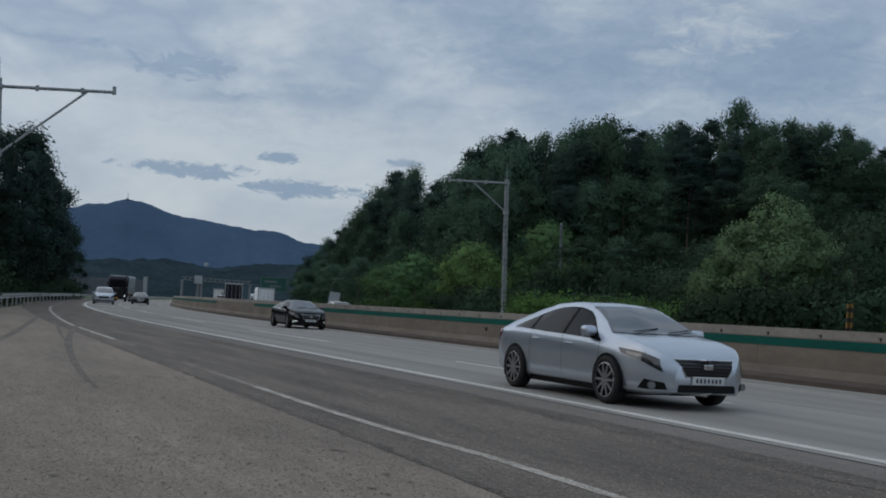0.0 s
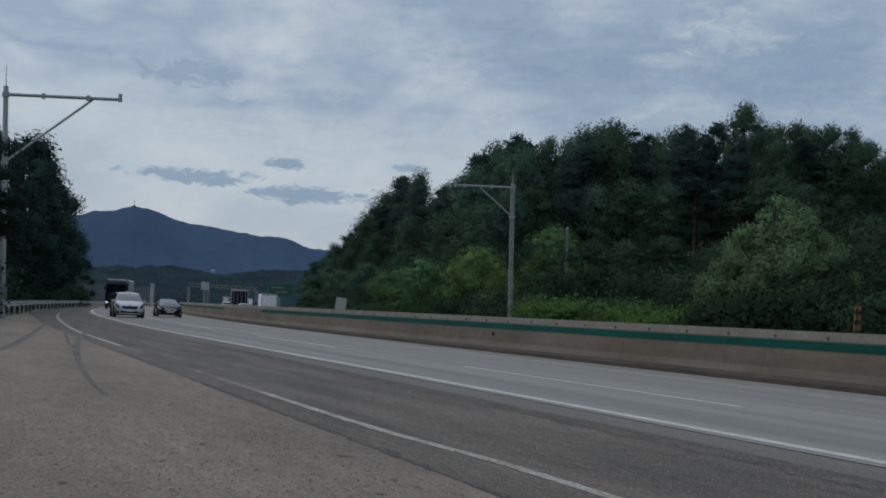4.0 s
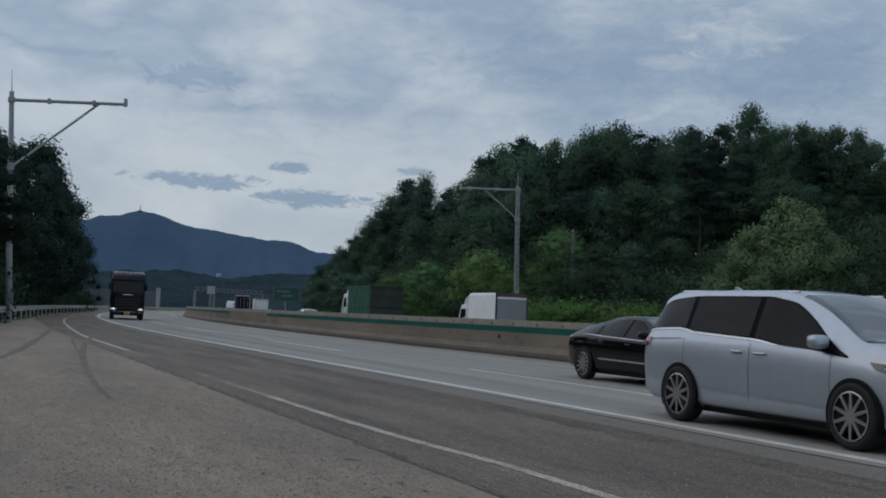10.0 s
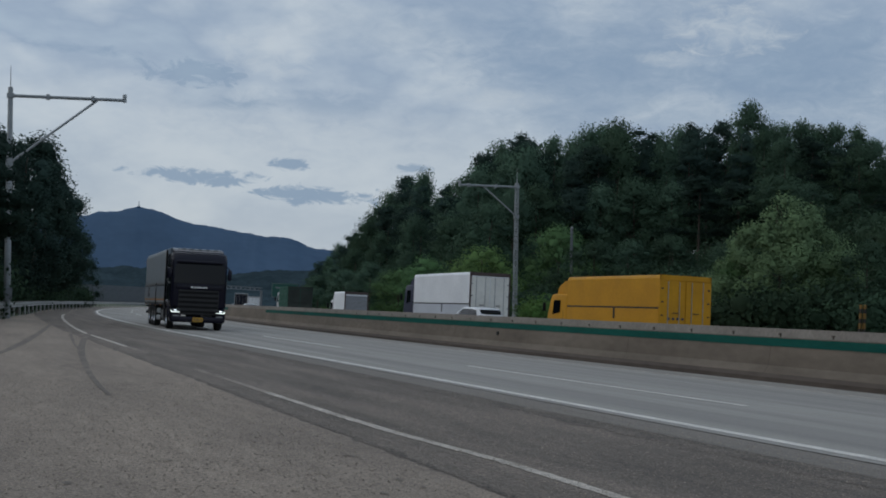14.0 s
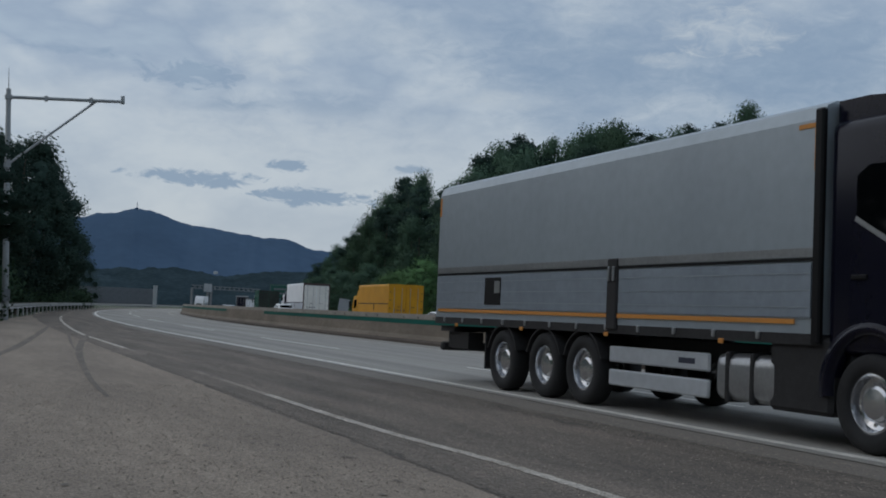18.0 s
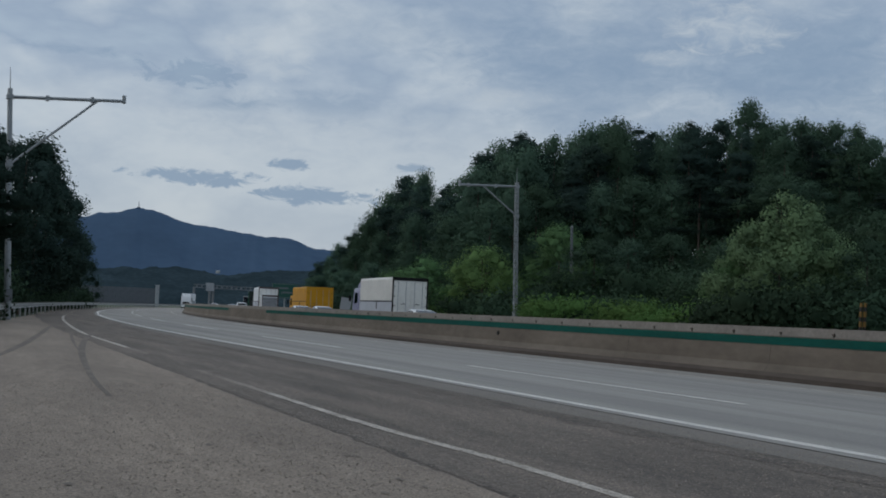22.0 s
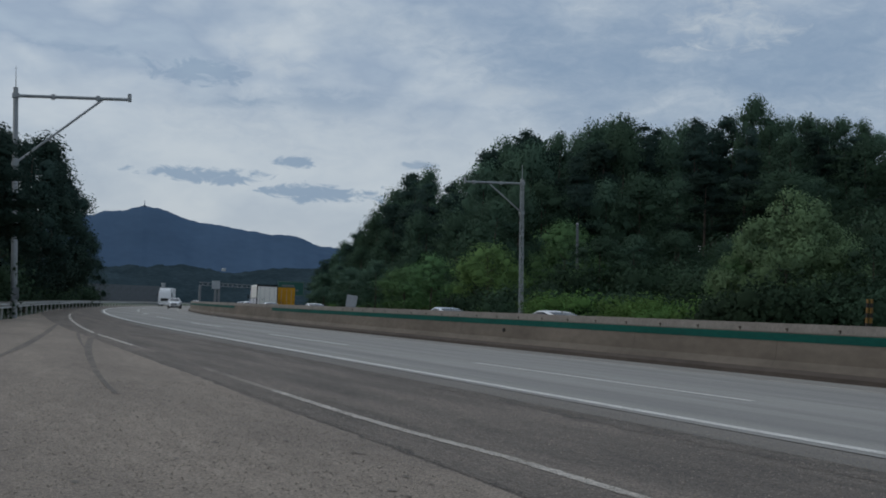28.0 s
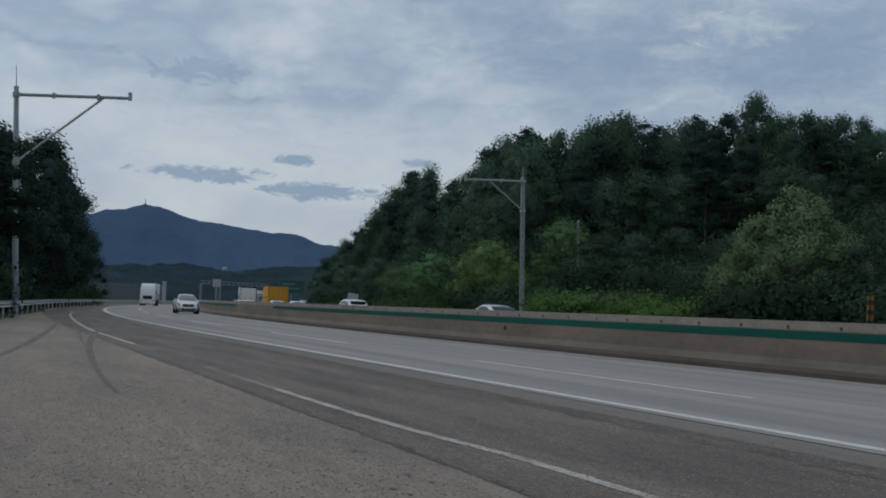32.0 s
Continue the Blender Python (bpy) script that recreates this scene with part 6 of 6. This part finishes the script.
    part("rear_frame", boxes(((xr - .01, W / 2 - .05, (z0 + H) / 2), (.05, .1, H - z0)), ((xr - .01, -W / 2 + .05, (z0 + H) / 2), (.05, .1, H - z0)), ((xr - .01, 0, H - .1), (.05, W, .2)), ((xr - .01, 0, z0 + .04), (.05, W, .1))), fm, t, "rear door frame")
    dm = doormat or boxmat
    if doors == "panel":
        for sd in (1, -1):
            d = part("rear_door", boxes(((xr - .02, sd * (W * .235), (z0 + H) / 2 - .06), (.03, W * .45, H - z0 - .36))), dm, t, "rear door leaf")
            for yy in (() if ribs else (.12, .34)):
                part("lock_bar", bar(bmesh.new(), (xr - .05, sd * W * yy, z0 + .12), (xr - .05, sd * W * yy, H - .25), .018, n=6), P_ALU, d)
            for zz in (.25, .5, .75):
                part("hinge", rb((xr - .045, sd * W * .45, z0 + (H - z0) * zz), (.03, .12, .06), .01), P_CHASSIS, d)
            part("door_handle", rb((xr - .06, sd * W * .2, z0 + (H - z0) * .3), (.03, .3, .035), .01), P_CHASSIS, d)
    else:
        part("shutter", boxes(((xr - .02, 0, (z0 + H) / 2 - .12), (.03, W * .88, H - z0 - .4))), P_SHUTTER, t, "grey roller shutter")
        for k in range(12):
            part("shutter_slat", boxes(((xr - .037, 0, z0 + .1 + (H - z0 - .4) * k / 12), (.006, W * .87, .012))), P_TRIM, t)
    if marks:
        for k in range(4):
            part("door_writing", boxes(((xr - .04, W * (.32 - .09 * k), z0 + .42), (.006, W * .05, .10))), P_INK, t, "plain dark writing bar")
        for sd in (1, -1):
            for k in range(5):
                part("side_writing", boxes(((xr + .6 + .2 * k, sd * (W / 2 + .004), z0 + .55), (.13, .006, .14))), P_INK, t, "plain dark writing bar")
    for sd in (1, -1):
        part("tail_lamp", rb((xr - .02, sd * W * .4, .8), (.05, .3, .12), .02), P_TAIL, t)
    part("chassis_frame", boxes(((0, .4, .8), (L * .9, .1, .22)), ((0, -.4, .8), (L * .9, .1, .22)), ((xm, 0, .95), (bl, W * .9, .08))), P_CHASSIS, t)
    ax = (xf - cabL * .62, xr + L * .2, xr + L * .2 + 1.2) if L > 7 else (xf - cabL * .6, xr + L * .22)
    truck_wheels(t, ax, W / 2 - .03, .48 if L > 7 else .36, .28 if L > 7 else .2)
    return t


# ---- the traffic ----
FLEET = {}


def add(key, ob, lat, way, knots, roll=None):
    """A vehicle, its offset from the road's line, its way along it (-1 towards the camera) and its places: seconds, metres along the road."""
    FLEET[key] = (ob, lat, way, knots, roll)


BLACK1 = dict(L=4.74, H=1.38, W=1.86, rim=P_ALLOY, spokes=5, waist=P_CHROME, lampmat=P_LAMPGLASS, drl=[(2.06, 2.5), (2.28, 3.3), (2.28, 3.5), (2.06, 2.7)], barmat=P_GRILLE, lipmat=P_TRIM)
BLACK2 = dict(strip=(-.85, 1.0, 3.0), L=4.93, H=1.39, W=1.87, rim=P_ALLOY, spokes=12, barmat=P_CHROME, lipmat=P_TRIM)
NEAR, PASS, IN, MID, OUT = 9.48, 13.2, 23.6, 24.6, 27.25

add("O1", car("silver_sedan", "silver four-door sedan with a dark grille and alloy wheels", sedan_spec(H=1.435), P_SILVER), 9.45, -1, [(0, 15.1), (0.5, 10.3)], (0, 1.2))
add("O2", car("black_sedan", "glossy black sedan with lit running lights beside the barrier", sedan_spec(**BLACK1), P_BLACK), 14.9, -1,
    [(0, 51.7), (.5, 44.2), (1, 36.3), (1.5, 28.2), (2, 19.65), (2.5, 11.1)], (0, 2.8))
FLEET["O2"][0].scale = (.93, .93, .93)
add("O3", car("silver_minivan", "silver minivan with roof rails and dark windows", minivan_spec(), P_VAN), 9.42, -1,
    [(0, 118), (3, 92), (5.5, 62.6), (6, 57.3), (7, 46.2), (8, 35.0), (9, 23.2), (9.5, 17.1), (10, 10.68)], (7, 11))
add("O4", car("dark_sedan", "black older sedan overtaking the minivan", sedan_spec(**BLACK2), P_BLACK), PASS, -1,
    [(0, 135), (3.5, 97), (5.5, 76), (6, 70), (6.5, 64), (9.5, 27.3), (10, 19.7), (10.5, 12.8)], (8.5, 11.5))
add("O5", dark_truck(), NEAR, -1, [(0, 171), (3, 156), (6, 134), (8, 116), (9, 106), (10, 94), (11, 82.5), (12, 74.5), (13, 66), (14, 56.5), (14.5, 52), (16.5, 31.2), (17, 25.2), (17.5, 19.4), (18.5, 7.7), (19.5, -4.8)], (13.5, 19.6))
add("O6", cargo_truck("white_truck", "white cab-over box truck far down the road", 9, 2.45, 3.6, 2.0, 2.9, P_WHITE, P_PANEL, P_GREYPANEL), NEAR, -1,
    [(0, 445), (17, 323), (19, 309), (21, 294), (23, 276), (25, 256), (28, 229), (30, 209), (32, 192)])
add("O7", car("white_hatchback", "white car with a dark grille in the passing lane", suv_spec(), P_WHITE), 14.3, -1, [(0, 460), (19, 323), (23, 290), (25, 268), (26, 246), (27, 211), (28, 178), (29, 151), (30, 126), (31, 112), (32, 99)])
add("O8", car("pale_sedan", "pale sedan far down the road", sedan_spec(), P_WHITE), PASS, -1, [(0, 530), (25, 284), (28, 252), (30, 231), (32, 208)])
add("A1", cargo_truck("green_tipper_truck", "truck with a white cab and a ribbed green steel tipper body", 8.5, 2.5, 3.30, 1.9, 2.75, P_WHITE, P_GREENBOX, None, P_TAILGATE, doormat=P_TAILGATE, ribs=8), OUT, 1,
    [(5.5, 38.2), (6, 44.6), (7, 55.6), (8, 65.8), (9.5, 79.4), (10, 84.3), (12, 102), (14, 119), (32, 240)])
add("A3", cargo_truck("small_box_truck", "small white box truck with a grey roller shutter", 5.4, 1.95, 2.66, 1.5, 2.0, P_WHITE, P_PANEL, None, P_BROWN, "shutter"), OUT, 1,
    [(7, 32), (8, 41.7), (9, 50.3), (10, 59), (12, 75.5), (14, 91.3), (18, 118), (32, 215)])
add("A4", cargo_truck("white_box_truck", "white box truck, dark blue cab, brown rear frame", 11.6, 2.5, 3.66, 2.0, 3.0, P_BLUE, P_PANEL, P_SKIRT, P_BROWN, doormat=P_CREAM, marks=True), OUT, 1,
    [(11, 29), (12, 41.2), (13, 53.3), (14, 65.2), (18, 110), (19, 124), (20, 133), (23, 160), (32, 230)])
add("A6", cargo_truck("yellow_box_truck", "yellow box truck with a yellow cab", 9.7, 2.5, 3.2, 1.9, 2.4, P_YELLOW, P_YELLOW, P_YELLOW, P_YELLOW, doormat=P_YELLOW, marks=True), OUT, 1,
    [(12, 26), (13, 34.8), (14, 44), (16.5, 66.8), (18, 79.3), (20, 95), (22, 108.5), (23, 115.5), (25, 126), (28, 138), (32, 146)])
add("A8", cargo_truck("cream_box_truck", "cream box truck with a pale violet cab and black rear frame", 9.0, 2.3, 3.32, 1.9, 2.7, P_LAVENDER, P_CREAM, P_SKIRT, P_TRIM), MID, 1,
    [(17.5, 23), (19, 39), (20, 49.9), (21, 60), (22, 70.2), (23, 80.5), (24, 91), (25, 100), (27.5, 126), (32, 165)])
add("A5", car("white_suv", "white sport utility car with roof rails", suv_spec(), P_WHITE), MID, 1, [(12.5, 31), (13, 39.2), (14, 55), (32, 290)])
add("A14", car("white_suv", "white sport utility car with roof rails", suv_spec(), P_WHITE), MID, 1, [(28.5, 29.6), (29, 37.4), (29.5, 44.2), (30, 52), (30.5, 58.6), (31, 66), (32, 81.5)])
for key, paint, lab, knots in (
        ("A2", P_WHITE, "white sedan beyond the barrier", [(6, 45.6), (7.5, 66.3), (32, 300)]),
        ("A7a", P_WHITE, "white sedan beyond the barrier", [(16.5, 43.1), (19, 66), (21, 83.5), (32, 190)]),
        ("A7b", P_WHITE, "white sedan beyond the barrier", [(16.5, 24), (17, 31.6), (18.5, 52.6), (19.5, 65.4), (21, 76), (32, 172)]),
        ("A9", P_WHITE, "white sedan beyond the barrier", [(19.5, 28.4), (20, 36), (21, 49.3), (22, 61), (22.5, 65.6), (24, 78), (32, 150)]),
        ("A10", P_WHITE, "white sedan beyond the barrier", [(23, 27), (24, 39.8), (25, 53.6), (32, 138)]),
        ("A11", P_SILVER, "silver sedan beyond the barrier", [(25.5, 25), (27.5, 51), (32, 110)]),
        ("A12", P_WHITE, "white sedan beyond the barrier", [(27.5, 37.9), (28.5, 50.9), (32, 98)]),
        ("A15", P_WHITE, "white sedan beyond the barrier", [(30, 25.6), (30.5, 31.8), (31, 38.6), (31.5, 45.6), (32, 53.3)]),
        ("A0c", P_GOLD, "champagne sedan beyond the barrier", [(0, 76), (1, 92), (3, 118), (32, 420)])):
    sp = sedan_spec(H=1.40) if key != "A15" else sedan_spec(H=1.5)
    add(key, car("white_sedan" if paint is P_WHITE else "pale_sedan", lab, sp, paint), IN if key != "A15" else MID, 1, knots)
# slow traffic already far down the far carriageway
add("J1", cargo_truck("dark_box_truck", "dark box truck in slow traffic far away", 8, 2.4, 3.4, 1.9, 2.6, P_BLUE, P_NAVY, doormat=P_NAVY), 25.2, 1, [(0, 165), (7, 171), (32, 330)])
add("J2", cargo_truck("white_van_truck", "small white box truck in slow traffic far away", 5.4, 1.95, 2.7, 1.5, 2.0, P_WHITE, P_PANEL), OUT, 1, [(0, 136), (7, 143), (32, 312)])
add("J3", car("white_suv", "white car in slow traffic far away", suv_spec(), P_WHITE), IN, 1, [(0, 168), (32, 400)])
add("J4", cargo_truck("white_van_truck", "small white box truck in slow traffic far away", 5.4, 1.95, 2.7, 1.5, 2.0, P_WHITE, P_CREAM), IN, 1, [(0, 190), (32, 430)])


def vehicle_pose(s, lat, way, steer=0.0):
    x, y, h = road(s, lat + .1 * steer)
    return pose(x, y, 0.0, 0, 0, 90 * way - math.degrees(h) - steer)


def truck_steer(s):
    """Degrees by which the dark truck still points into the bend."""
    return float(np.interp(s, [28, 55, 110], [0.2, 2.0, 2.0]))


def along(knots, t):
    """Metres along the road at t: even speed past the first and last places."""
    ts, ss = [k[0] for k in knots], [k[1] for k in knots]
    if t < ts[0]:
        return ss[0] + (ss[1] - ss[0]) / (ts[1] - ts[0]) * (t - ts[0])
    if t > ts[-1]:
        return ss[-1] + (ss[-1] - ss[-2]) / (ts[-1] - ts[-2]) * (t - ts[-1])
    return float(np.interp(t, ts, ss))


def smooth_along(knots, t):
    return (along(knots, t - .3) + along(knots, t) * 2 + along(knots, t + .3)) / 4 if len(knots) > 2 else along(knots, t)


def motions():
    times = [0.5 * i for i in range(65)]
    for key, (ob, lat, way, knots, roll) in FLEET.items():
        places = [(t, smooth_along(knots, t)) for t in times]
        walk(ob, [(t, vehicle_pose(s, lat, way, truck_steer(s) if key == "O5" else 0.0)) for t, s in places])
        if not roll:
            continue
        # wheels turn while the vehicle is near
        t0, t1 = roll
        steps = [t0 + k / FPS for k in range(int((t1 - t0) * FPS) + 1)]
        for th, ty, x, y, r, flip in ROLLING:
            if th is not ob:
                continue
            rows = [(0.0, pose(x, y, r, 0, 0, flip))] if t0 > 0 else []
            s0 = smooth_along(knots, t0)
            for t in steps:
                turn = math.degrees((s0 - smooth_along(knots, t)) / r)
                rows.append((t, Matrix.Translation((x, y, r)) @ Matrix.Rotation(radians(turn), 4, "Y") @ pose(0, 0, 0, 0, 0, flip)))
            rows.append((32.0, rows[-1][1]))
            walk(ty, rows)


motions()
